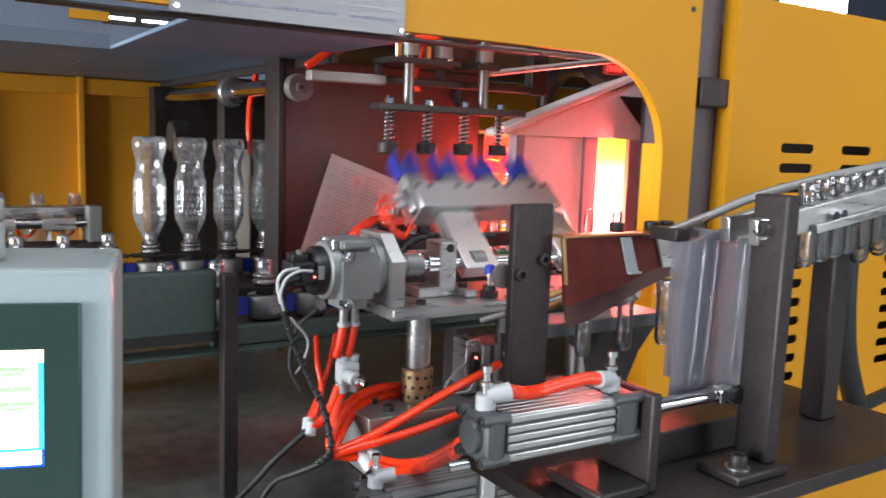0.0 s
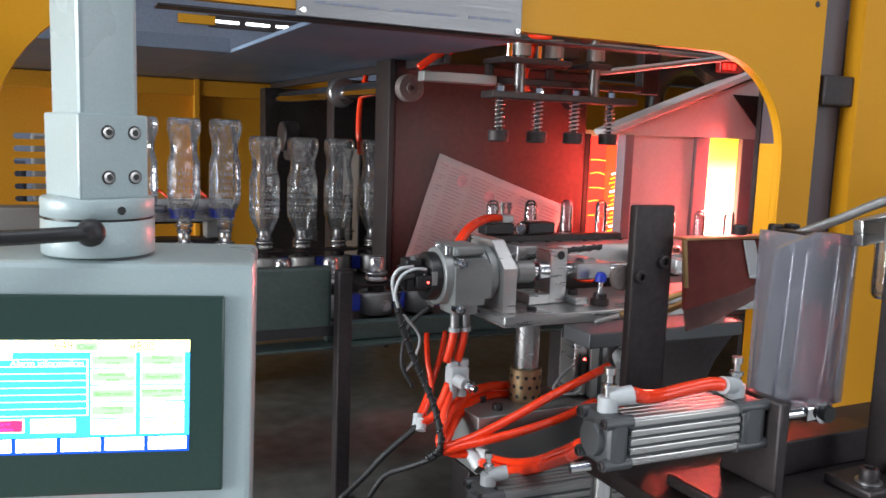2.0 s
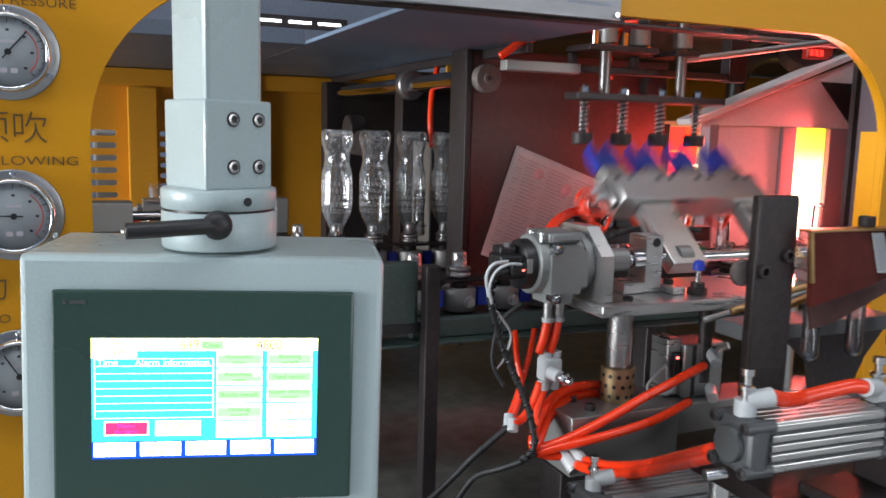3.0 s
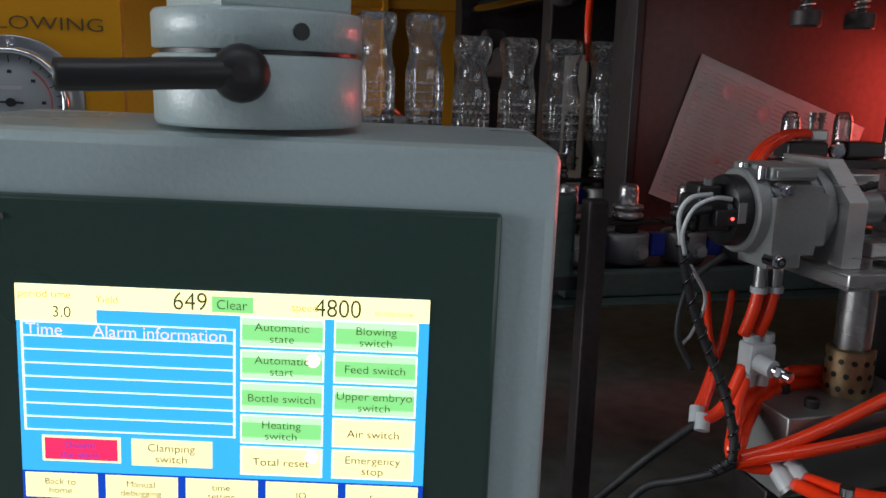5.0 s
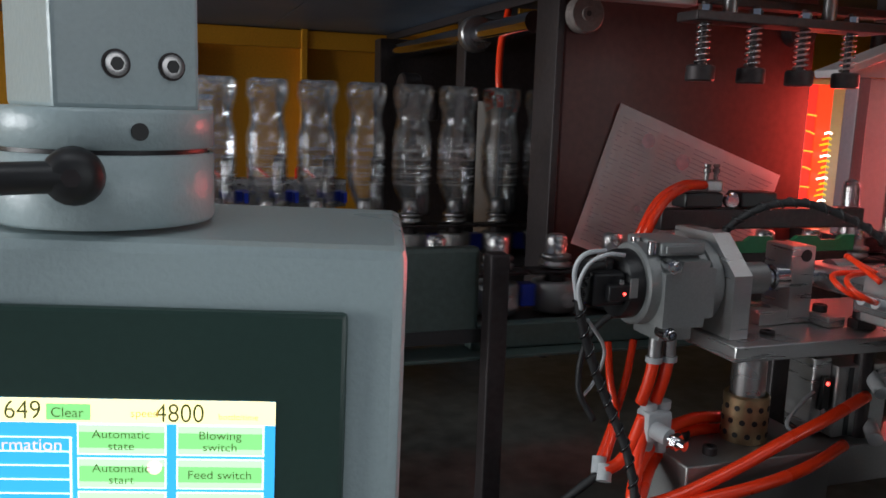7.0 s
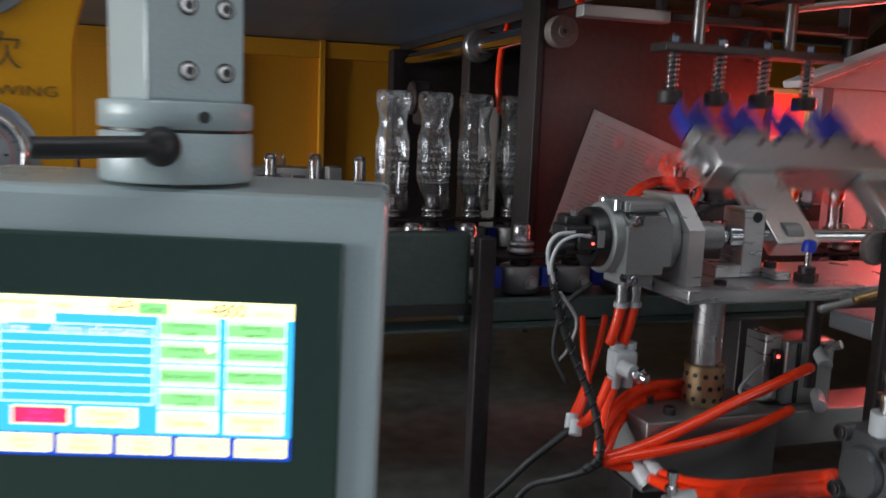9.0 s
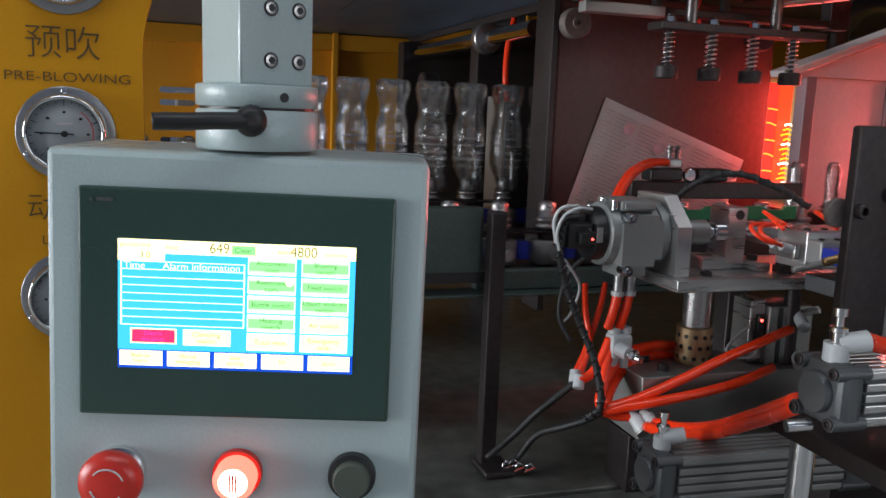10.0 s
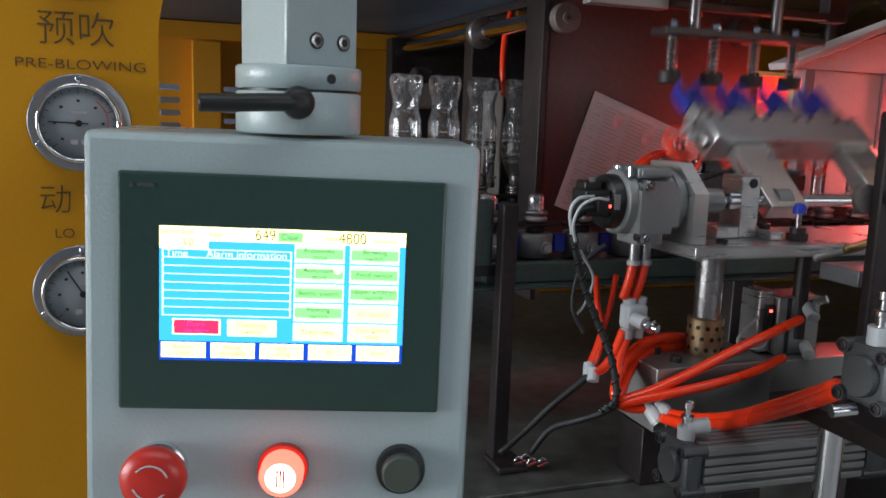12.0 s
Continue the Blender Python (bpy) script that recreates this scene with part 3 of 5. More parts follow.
for x in (0.386, 0.755):
    part("tie_bar", cyl((x, 1.60, 1.523), (x, 2.44, 1.523), 0.0175, seg=24), CHROME, clampf, smooth=True)
    part("collar", lathe([(0.018, 0), (0.031, 0), (0.033, 0.003), (0.033, 0.022), (0.030, 0.025), (0.018, 0.025)], 28, pose(x, 1.872, 1.523, 90)), GROUND, clampf, "worn steel collar")
part("knuckle", lathe([(0, -0.02), (0.035, -0.02), (0.038, -0.016), (0.038, 0.016), (0.035, 0.02), (0, 0.02)], 20, pose(0.33, 2.1, 1.42, 0, 90, 0)), BLACK_STEEL, clampf)
part("link_arm", box((0.32, 1.93, 1.36), (0.345, 2.12, 1.42), 0.01), BLACK_STEEL, clampf)
part("sheet_guard", box((0.372, 1.70, 1.14), (0.376, 1.80, 1.40), 0.001), ALU_DULL, clampf)
part("red_hose", tube([(0.375, 1.70, 1.39), (0.372, 1.705, 1.44), (0.380, 1.72, 1.50), (0.40, 1.74, 1.56)], 0.006), RED_TUBE, clampf, "orange-red air hose")

# ---- pusher assembly above the loading place ----
bridge = thing("pusher_bridge", "silver and black bridge carrying the pusher rods", "bridge")
part("bar", box((0.345, 1.32, 1.524), (0.485, 1.345, 1.541), 0.002), ALU_DULL, bridge)
part("rear_bar", box((0.4855, 1.32, 1.528), (0.80, 1.345, 1.540), 0.002), BLACK_STEEL, bridge)
part("top_plate", box((0.468, 1.27, 1.560), (0.605, 1.345, 1.570), 0.002), BLACK_STEEL, bridge)
part("top_plate", box((0.640, 1.27, 1.560), (0.690, 1.345, 1.570), 0.002), BLACK_STEEL, bridge)
part("link_bar", box((0.6055, 1.33, 1.562), (0.6395, 1.345, 1.568), 0.001), BLACK_STEEL, bridge)
for x in (0.475, 0.60):
    part("side_strut", box((x - 0.006, 1.326, 1.5405), (x + 0.006, 1.339, 1.5595), 0.001), BLACK_STEEL, bridge)
for x in (0.487, 0.545, 0.59):
    part("port_fitting", cyl((x, 1.285, 1.5705), (x, 1.285, 1.592), 0.006, seg=12), CHROME, bridge)
for x in (0.51, 0.575, 0.663):
    part("guide_bush", lathe([(0.010, 0), (0.016, 0), (0.016, 0.03), (0.010, 0.03)], 18, pose(x, 1.284, 1.574)), ALU_DULL, bridge)
part("air_cylinder", box((0.595, 1.29, 1.575), (0.635, 1.33, 1.70), 0.004), BLACK_STEEL, bridge)
part("red_hose", tube([(0.352, 1.36, 1.548), (0.385, 1.35, 1.572), (0.43, 1.34, 1.590), (0.50, 1.33, 1.600), (0.56, 1.32, 1.602)], 0.0065), RED_TUBE, bridge, "orange-red air hose")
part("red_hose", tube([(0.40, 1.36, 1.575), (0.45, 1.35, 1.597), (0.52, 1.34, 1.607), (0.58, 1.30, 1.612)], 0.0065), RED_TUBE, bridge, "orange-red air hose")
part("red_hose", tube([(0.572, 1.345, 1.60), (0.566, 1.35, 1.57), (0.558, 1.35, 1.545), (0.565, 1.35, 1.52)], 0.005), RED_TUBE, bridge, "orange-red air hose")
part("end_bracket", box((0.801, 1.32, 1.526), (0.84, 1.345, 1.63), 0.002), BLACK_STEEL, bridge)
pusher = thing("pusher_bar", "black bar with four spring-loaded preform pushers", "pusher")
PX = [0.471 + 0.0765 * k for k in range(4)]
part("bar", box((0.445, 1.262, 1.500), (0.746, 1.306, 1.512), 0.002), BLACK_STEEL, pusher)
for x in (0.508, 0.663):
    part("guide_rod", cyl((x, 1.284, 1.50), (x, 1.284, 1.78), 0.009, seg=18), DARK_ROD, pusher, smooth=True)
for x in PX:
    part("pin", cyl((x, 1.284, 1.430), (x, 1.284, 1.525), 0.0045, seg=12), BLACK_STEEL, pusher)
    part("lock_nut", cyl((x, 1.284, 1.5125), (x, 1.284, 1.521), 0.0085, seg=6), CHROME, pusher)
    part("pad", lathe([(0, 0.0), (0.0165, 0.0), (0.018, 0.002), (0.018, 0.018), (0.016, 0.020), (0, 0.020)], 20, pose(x, 1.284, 1.428)), BLACK_STEEL, pusher)
    turns = 7
    part("spring", tube([(x + 0.0085 * math.cos(a * math.pi / 4), 1.284 + 0.0085 * math.sin(a * math.pi / 4), 1.449 + 0.05 * a / (8 * turns)) for a in range(8 * turns + 1)], 0.0015, 5, 1), GROUND, pusher)

# ---- oven ----
oven = thing("infrared_oven", "satin steel infrared oven glowing red between its lamp slots", "oven")
OY = 1.36
part("front_sheet", box((0.818, OY, 1.215), (0.975, OY + 0.006, 1.449), 0.002), OVEN, oven)
part("gable", sheet([(0.77, 1.450), (1.45, 1.450), (1.45, 1.69)], OY - 0.004, OY, []), OVEN, oven)
rot = Matrix.Rotation(-math.atan2(0.131, 0.358), 3, "Y")
bm = bmesh.new()
add_box(bm, (-0.01, -0.012, 0.0), (0.76, 0.040, 0.012), 0.002)
bmesh.ops.transform(bm, matrix=Matrix.Translation((0.765, OY, 1.450)) @ rot.to_4x4(), verts=bm.verts)
part("roof", bm, OVEN, oven)
# Black triangle laid on the gable in place of a dark opening.
part("dark_gusset", sheet([(1.065, 1.540), (1.15, 1.540), (1.15, 1.462)], OY - 0.007, OY - 0.0045), BLACK_STEEL, oven)
part("jamb", box((0.795, OY - 0.006, 1.215), (0.8175, OY + 0.02, 1.4495), 0.002), JAMB, oven)
part("jamb", box((0.9755, OY - 0.006, 1.215), (1.013, OY + 0.05, 1.4495), 0.002), JAMB, oven)
part("jamb", box((1.102, OY - 0.006, 1.215), (1.15, OY + 0.008, 1.4495), 0.002), JAMB, oven)
part("front_sheet", box((1.1505, OY, 1.215), (1.5, OY + 0.006, 1.449), 0.002), OVEN, oven)
part("lamp_slot", box((1.0135, OY + 0.03, 1.225), (1.13, OY + 0.034, 1.4495), 0), LAMP_BANK, oven, "lamp bank glowing yellow to white")
slot = part("lamp_slot", box((0.828, 1.520, 1.225), (0.874, 1.523, 1.445), 0), LAMP_BACK, oven, "red glowing lamp bank")
part("reflector", box((0.8745, 1.518, 1.225), (0.905, 1.523, 1.445), 0), LAMP_ORANGE, slot, "orange glowing reflector")
for k in range(14):
    z = 1.240 + k * 0.0095
    part("filament", tube([(0.884 + 0.004 * math.sin(k * 2.1), 1.510, z), (0.893, 1.506, z + 0.003), (0.903, 1.510, z + 0.001)], 0.0016, 6, 3), LAMP_WHITE if k % 4 == 1 else LAMP_YELLOW, slot)
for k in range(5):
    z = 1.275 + k * 0.030
    part("filament", tube([(0.832, 1.514, z), (0.85, 1.511, z + 0.003 * (k % 2)), (0.870, 1.514, z - 0.002)], 0.0014, 6, 3), LAMP_RED, slot)
part("jamb", box((0.812, 1.510, 1.215), (0.8275, 1.56, 1.45), 0.002), BLACK_STEEL, oven)
part("back_sheet", box((0.82, 1.60, 1.10), (1.6, 1.606, 1.46), 0.002), OVEN, oven)
part("base_rail", box((0.80, 1.345, 1.19), (1.5, 1.60, 1.214), 0.002), BLACK_STEEL, oven)
tagged(part("cross_bar", box((0.66, 1.29, 1.600), (1.3, 1.31, 1.608), 0.002), ALU_DULL), "silver flat cross bar under the hood", "bar")
tagged(part("cross_bar", cyl((0.684, 1.31, 1.557), (1.05, 1.28, 1.615), 0.006), ALU_DULL), "thin silver brace rod under the hood", "bar")
fan = thing("oven_fan", "small red-lit fan housing above the oven", "fan")
part("housing", lathe([(0, 0), (0.05, 0), (0.055, 0.005), (0.055, 0.04), (0.045, 0.045), (0, 0.045)], 24, pose(1.10, 1.44, 1.60, 60, 0, -30)), BLACK_STEEL, fan)
# Red-lit metal: the light is put into a red colour and glowing bars.
part("red_box", box((1.045, 1.375, 1.585), (1.115, 1.392, 1.622), 0.004), REDBTN, fan, "metal box with the oven's red light put into its colour")
for k in range(3):
    part("indicator", box((1.050 + 0.013 * k, 1.3725, 1.592), (1.058 + 0.013 * k, 1.3745, 1.604), 0.0005), LAMP_BACK, fan, "glowing bar standing in for red light on the box")
part("duct", tube([(1.10, 1.46, 1.60), (1.03, 1.48, 1.60), (0.99, 1.5, 1.56), (0.98, 1.5, 1.50)], 0.02, 12), BLACK, fan)

# ---- loading lift: plate, rotary actuator, shaft ----
AX, AZ = 1.074, 1.250  # loader axis
lift = thing("loading_lift", "aluminium lift plate carrying a rotary actuator and shaft bearing", "lift table")
part("plate", box((0.333, 0.999, 1.1855), (0.80, 1.160, 1.2015), 0.0015), ALU, lift)
part("guide_post", cyl((0.430, 1.094, 0.95), (0.430, 1.094, 1.185), 0.0185, seg=24), GROUND, lift, smooth=True)
part("guide_post", cyl((0.75, 1.094, 0.95), (0.75, 1.094, 1.185), 0.0185, seg=24), GROUND, lift, smooth=True)
part("ram_rod", cyl((0.585, 1.09, 1.05), (0.585, 1.09, 1.187), 0.011), BLACK_STEEL, lift)
fl = part("flange_plate", sheet([(y, z) for y, z in ((1.020, 1.202), (1.020, 1.264), (1.060, 1.300), (1.122, 1.300), (1.122, 1.202))], 0.0, 0.0205), ALU, lift)
fl.matrix_basis = Matrix(((0, 1, 0, 0.3410), (1, 0, 0, 0), (0, 0, 1, 0), (0, 0, 0, 1)))
ROT = pose(0, AX, AZ, 0, 90, 0)
act = part("actuator", lathe([(0, 0.258), (0.0385, 0.258), (0.0405, 0.260), (0.0405, 0.272), (0.0398, 0.2725), (0.0398, 0.326), (0.0380, 0.3265), (0.0380, 0.3285), (0.0410, 0.329), (0.0410, 0.3405)], 56, ROT), ACTUATOR, lift, "grey cast rotary actuator", smooth=False)
part("vane_cover", sheet([(0.271, 1.2145), (0.316, 1.2140), (0.317, 1.2225), (0.3265, 1.2230), (0.3265, 1.270), (0.319, 1.2725), (0.319, 1.278), (0.2900, 1.278), (0.2875, 1.268), (0.271, 1.267)], AX - 0.0450, AX - 0.022), ACTUATOR, act, "flat grey vane cover")
part("top_cover", box((0.272, AX - 0.033, 1.2815), (0.321, AX + 0.030, 1.2945), 0.0025), ACTUATOR, act)
part("top_rib", box((0.276, AX - 0.0355, 1.2845), (0.318, AX - 0.0335, 1.2915), 0.0008), ACTUATOR, act)
part("lower_lug", box((0.275, AX - 0.034, 1.1985), (0.312, AX + 0.012, 1.2135), 0.002), ACTUATOR, act)
for z in (1.2735, 1.2085):
    part("screw_washer", cyl((0.2795, AX - 0.030, z), (0.2795, AX - 0.0455, z), 0.0068, seg=20), CHROME, act)
    hexbolt("screw", (0.2795, AX - 0.0455, z), (0, -1, 0), 0.0052, 0.005, act, CHROME)
for y in (AX - 0.026, AX + 0.004):
    part("top_screw", cyl((0.266, y, 1.283), (0.266, y, 1.2945), 0.0045, seg=14), CHROME, act)
part("rear_ring", lathe([(0, 0.240), (0.0250, 0.240), (0.0325, 0.243), (0.0340, 0.246), (0.0340, 0.258)], 48, ROT), BLACK, act)
part("sensor_block", box((0.206, AX - 0.026, 1.234), (0.240, AX + 0.012, 1.266), 0.003), BLACK, act)
part("sensor_block", box((0.212, AX - 0.012, 1.264), (0.236, AX + 0.014, 1.276), 0.003), BLACK, act)
part("sensor_nut", cyl((0.222, AX - 0.010, 1.275), (0.222, AX - 0.010, 1.281), 0.0045, seg=6), GROUND, act)
part("sensor", box((0.218, AX - 0.035, 1.240), (0.243, AX - 0.026, 1.256), 0.002), BLACK, act)
part("sensor_led", cyl((0.234, AX - 0.035, 1.2475), (0.234, AX - 0.0363, 1.2475), 0.0014, seg=10), LED_RED, act, "lit red sensor light")
part("sensor_cover", box((0.2395, AX - 0.036, 1.243), (0.2480, AX - 0.0345, 1.262), 0.001), ALU_DULL, act)
part("sensor_screw", cyl((0.229, AX - 0.0352, 1.259), (0.229, AX - 0.0375, 1.259), 0.0028, seg=12), CHROME, act)
part("coupling", lathe([(0.010, 0.361), (0.0155, 0.361), (0.0165, 0.363), (0.0165, 0.384), (0.0150, 0.385), (0.0150, 0.388), (0.0165, 0.389), (0.0165, 0.416), (0.010, 0.418)], 24, ROT), ALU_DULL, lift)
bm = bmesh.new()
add_box(bm, (0.444, 1.062, 1.2020), (0.474, 1.104, 1.284), 0.002)
part("bearing_block", bm, ALU, lift)
part("block_foot", box((0.408, 1.060, 1.2020), (0.4435, 1.106, 1.2175), 0.0015), ALU, lift)
part("block_foot", box((0.4745, 1.036, 1.2020), (0.496, 1.106, 1.2135), 0.0015), ALU, lift)
part("bore", cyl((0.4615, 1.0625, 1.274), (0.4615, 1.0610, 1.274), 0.0065, seg=16), BLACK, lift)
part("bearing_ring", lathe([(0.010, 0.428), (0.0140, 0.428), (0.0140, 0.4435)], 22, ROT), CHROME, lift)
for x, y in ((0.397, 1.034), (0.486, 1.062)):
    hexbolt("screw", (x, y, 1.2020 + (0.0115 if x > 0.4 else 0)), (0, 0, 1), 0.0075, 0.008 if x > 0.4 else 0.003, lift)
part("shaft", cyl((0.40, AX, AZ), (0.80, AX, AZ), 0.0085, seg=18), CHROME, lift, smooth=True)
part("bearing_block", box((0.765, 1.055, 1.2020), (0.795, 1.097, 1.285), 0.002), ALU, lift)
part("stop_nut", cyl((0.514, 1.032, 1.2020), (0.514, 1.032, 1.2115), 0.014, seg=6), BLACK_STEEL, lift)
part("stop_nut", cyl((0.514, 1.032, 1.2120), (0.514, 1.032, 1.2195), 0.010, seg=12), BLACK_STEEL, lift)
part("stop_stud", cyl((0.514, 1.032, 1.2195), (0.514, 1.032, 1.2385), 0.004, seg=12), CHROME, lift)
part("stop_cap", lathe([(0, 0.015), (0.006, 0.013), (0.0085, 0.008), (0.0085, 0.0), (0, 0)], 16, pose(0.514, 1.032, 1.2375)), BLUE, lift, "blue plastic stop cap")
for x in (0.291, 0.308):
    part("fitting", cyl((x, 1.068, 1.1975), (x, 1.068, 1.174), 0.0065, seg=12), GROUND, lift)
    part("collar", cyl((x, 1.068, 1.175), (x, 1.068, 1.169), 0.0085, seg=12), WHITE_PLASTIC, lift)
    part("air_tube", tube([(x, 1.068, 1.171), (x - 0.003, 1.070, 1.148), (x - 0.006, 1.076, 1.124)], 0.0062), RED_TUBE, lift, "orange-red air tube")
valve = part("flow_valve", box((0.288, 1.065, 1.083), (0.318, 1.090, 1.116), 0.005), WHITE_PLASTIC, lift, "pale grey flow control valve")
for x in (0.296, 0.312):
    part("valve_neck", cyl((x, 1.078, 1.116), (x, 1.078, 1.124), 0.0085, seg=14), WHITE_PLASTIC, valve)
    part("valve_neck", cyl((x - 0.001, 1.078, 1.083), (x - 0.002, 1.078, 1.070), 0.0085, seg=14), WHITE_PLASTIC, valve)
part("valve_body", cyl((0.297, 1.066, 1.098), (0.302, 1.048, 1.096), 0.009, seg=16), WHITE_PLASTIC, valve)
part("valve_knob", cyl((0.302, 1.049, 1.096), (0.309, 1.030, 1.093), 0.0055, seg=12), CHROME, valve)
part("valve_nut", cyl((0.304, 1.042, 1.095), (0.306, 1.037, 1.0945), 0.009, seg=6), CHROME, valve)

# lift guides under the plate
guide = thing("lift_guide", "silver guide block with a perforated bronze bushing", "guide block")
part("block", box((0.322, 1.042, 0.95), (0.505, 1.140, 1.036), 0.002), ALU_DULL, guide)
part("block", box((0.506, 1.065, 0.98), (0.83, 1.132, 1.026), 0.002), ALU_DULL, guide)
part("stand", box((0.32, 1.06, 0.869), (0.40, 1.12, 0.949), 0.002), BLACK_STEEL, guide)
part("stand", box((0.70, 1.06, 0.869), (0.78, 1.12, 0.979), 0.002), BLACK_STEEL, guide)
bush = part("bushing", lathe([(0.019, 0.0), (0.0245, 0.0), (0.0245, 0.050), (0.023, 0.052), (0.019, 0.052)], 28, pose(0.430, 1.094, 1.0365)), BRASS, guide, "perforated bronze bushing")
for k in range(12):
    for r in range(3):
        a = 2 * math.pi * (k + 0.5 * (r % 2)) / 12
        c = Vector((0.430 + 0.0244 * math.cos(a), 1.094 + 0.0244 * math.sin(a), 1.046 + 0.015 * r))
        d = Vector((math.cos(a), math.sin(a), 0))
        part("plug", cyl(c, c + d * 0.0006, 0.0032, seg=8), BLACK, bush)
for x, y in ((0.362, 1.108), (0.366, 1.066)):
    hexbolt("screw", (x, y, 1.036), (0, 0, 1), 0.0075, 0.009, guide)
ram = thing("lift_cylinder", "compact silver lift cylinder with a lit red switch", "air cylinder")
part("body", box((0.545, 1.085, 1.027), (0.620, 1.14, 1.112), 0.003), ALU_DULL, ram)
part("side_body", box((0.520, 1.095, 1.03), (0.5445, 1.135, 1.120), 0.002), ALU, ram)
part("groove", box((0.560, 1.0835, 1.03), (0.566, 1.0848, 1.11), 0), BLACK, ram)
part("switch", box((0.529, 1.088, 1.06), (0.539, 1.0945, 1.10), 0.001), BLACK, ram)
part("switch_led", cyl((0.534, 1.088, 1.092), (0.534, 1.0868, 1.092), 0.0022, seg=10), LED_RED, ram, "lit red switch light")
part("fitting", cyl((0.592, 1.084, 1.098), (0.580, 1.055, 1.088), 0.0085, seg=14), WHITE_PLASTIC, ram)
part("fitting_screw", cyl((0.597, 1.080, 1.102), (0.607, 1.062, 1.112), 0.006, seg=6), CHROME, ram)
part("fitting", cyl((0.597, 1.084, 1.040), (0.578, 1.055, 1.034), 0.0085, seg=14), WHITE_PLASTIC, ram)
part("white_wire", tube([(0.533, 1.09, 1.062), (0.515, 1.075, 1.045), (0.480, 1.07, 1.047), (0.468, 1.072, 1.058), (0.490, 1.078, 1.076), (0.512, 1.085, 1.085)], 0.0022, 8), WHITE_PLASTIC, ram, "thin white wire")

# ---- hoses and cables beside the lift ----
hoses = thing("hose_bundle", "bundle of orange-red air tubes below the actuator", "air tubes")
for pts, r in (
    (((0.418, 1.120, 1.052), (0.373, 1.110, 1.057), (0.324, 1.090, 1.054), (0.287, 1.070, 1.035), (0.266, 1.050, 1.011), (0.267, 1.045, 0.995)), 0.0068),
    (((0.419, 1.120, 1.037), (0.376, 1.115, 1.041), (0.336, 1.100, 1.037), (0.304, 1.080, 1.021), (0.278, 1.055, 1.002), (0.271, 1.050, 0.991)), 0.0068),
    (((0.555, 1.053, 1.088), (0.489, 1.035, 1.076), (0.432, 1.030, 1.059), (0.375, 1.030, 1.036), (0.314, 1.035, 1.012), (0.270, 1.045, 0.997)), 0.0066),
    (((0.531, 1.053, 1.034), (0.463, 1.030, 1.026), (0.399, 1.020, 1.019), (0.336, 1.025, 1.009), (0.297, 1.035, 1.001), (0.268, 1.045, 0.992)), 0.0066),
    (((0.290, 1.078, 1.080), (0.277, 1.076, 1.050), (0.263, 1.075, 1.033), (0.247, 1.075, 1.027)), 0.0062),
    (((0.297, 1.078, 1.077), (0.284, 1.072, 1.048), (0.275, 1.062, 1.021), (0.271, 1.052, 0.993)), 0.0066),
    (((0.286, 1.150, 1.138), (0.280, 1.130, 1.102), (0.278, 1.110, 1.065), (0.253, 1.085, 1.029)), 0.0042),
    (((0.318, 1.150, 1.138), (0.299, 1.130, 1.100), (0.273, 1.110, 1.057), (0.248, 1.090, 1.028)), 0.0042),
    (((0.271, 1.050, 0.992), (0.289, 1.045, 0.986), (0.308, 1.038, 0.986)), 0.0062),
):
    part("air_tube", tube(pts, r), RED_TUBE, hoses)
for x, y, z in ((0.247, 1.075, 1.023), (0.246, 1.085, 1.027)):
    part("joint", cyl((x - 0.002, y - 0.004, z - 0.006), (x + 0.003, y + 0.004, z + 0.008), 0.0075, seg=14), WHITE_PLASTIC, hoses, "white push-in joint")
cables = thing("cable_bundle", "black sheathed cables with white leads", "cables")
for pts, r, m in (
    (((0.218, 1.050, 1.245), (0.197, 1.050, 1.239), (0.196, 1.055, 1.208), (0.216, 1.060, 1.150), (0.239, 1.060, 1.100), (0.256, 1.050, 1.056), (0.262, 1.040, 1.005), (0.247, 1.050, 0.983)), 0.0045, RUBBER),
    (((0.258, 1.080, 1.195), (0.237, 1.090, 1.174), (0.229, 1.100, 1.148), (0.226, 1.100, 1.107), (0.240, 1.090, 1.075)), 0.0034, RUBBER),
    (((0.244, 1.080, 1.021), (0.220, 1.090, 0.997), (0.199, 1.100, 0.974), (0.181, 1.120, 0.941), (0.146, 1.130, 0.905)), 0.0046, RUBBER),
    (((0.264, 1.040, 0.995), (0.247, 1.050, 0.981), (0.226, 1.070, 0.966), (0.204, 1.100, 0.945), (0.186, 1.120, 0.905)), 0.0045, RUBBER),
    (((0.229, 1.035, 1.256), (0.211, 1.035, 1.257), (0.195, 1.040, 1.247), (0.189, 1.045, 1.225), (0.196, 1.050, 1.203)), 0.0020, WHITE_PLASTIC),
    (((0.215, 1.045, 1.259), (0.194, 1.045, 1.256), (0.187, 1.050, 1.240), (0.192, 1.052, 1.212)), 0.0024, WHITE_PLASTIC),
    (((0.209, 1.060, 1.190), (0.247, 1.090, 1.149), (0.243, 1.100, 1.113), (0.231, 1.100, 1.098)), 0.0018, WHITE_PLASTIC),
):
    part("cable", tube(pts, r, 8), m, cables)
SHEATH = mat("glossy_black_spiral_wrap", (0.012, 0.012, 0.013), 0.18, 0, 200, 0.1, 0.0, 6)
CABLE_LINE = [(0.197, 1.050, 1.239), (0.196, 1.055, 1.208), (0.216, 1.060, 1.150), (0.239, 1.060, 1.100), (0.256, 1.050, 1.056), (0.262, 1.040, 1.005), (0.247, 1.050, 0.983)]
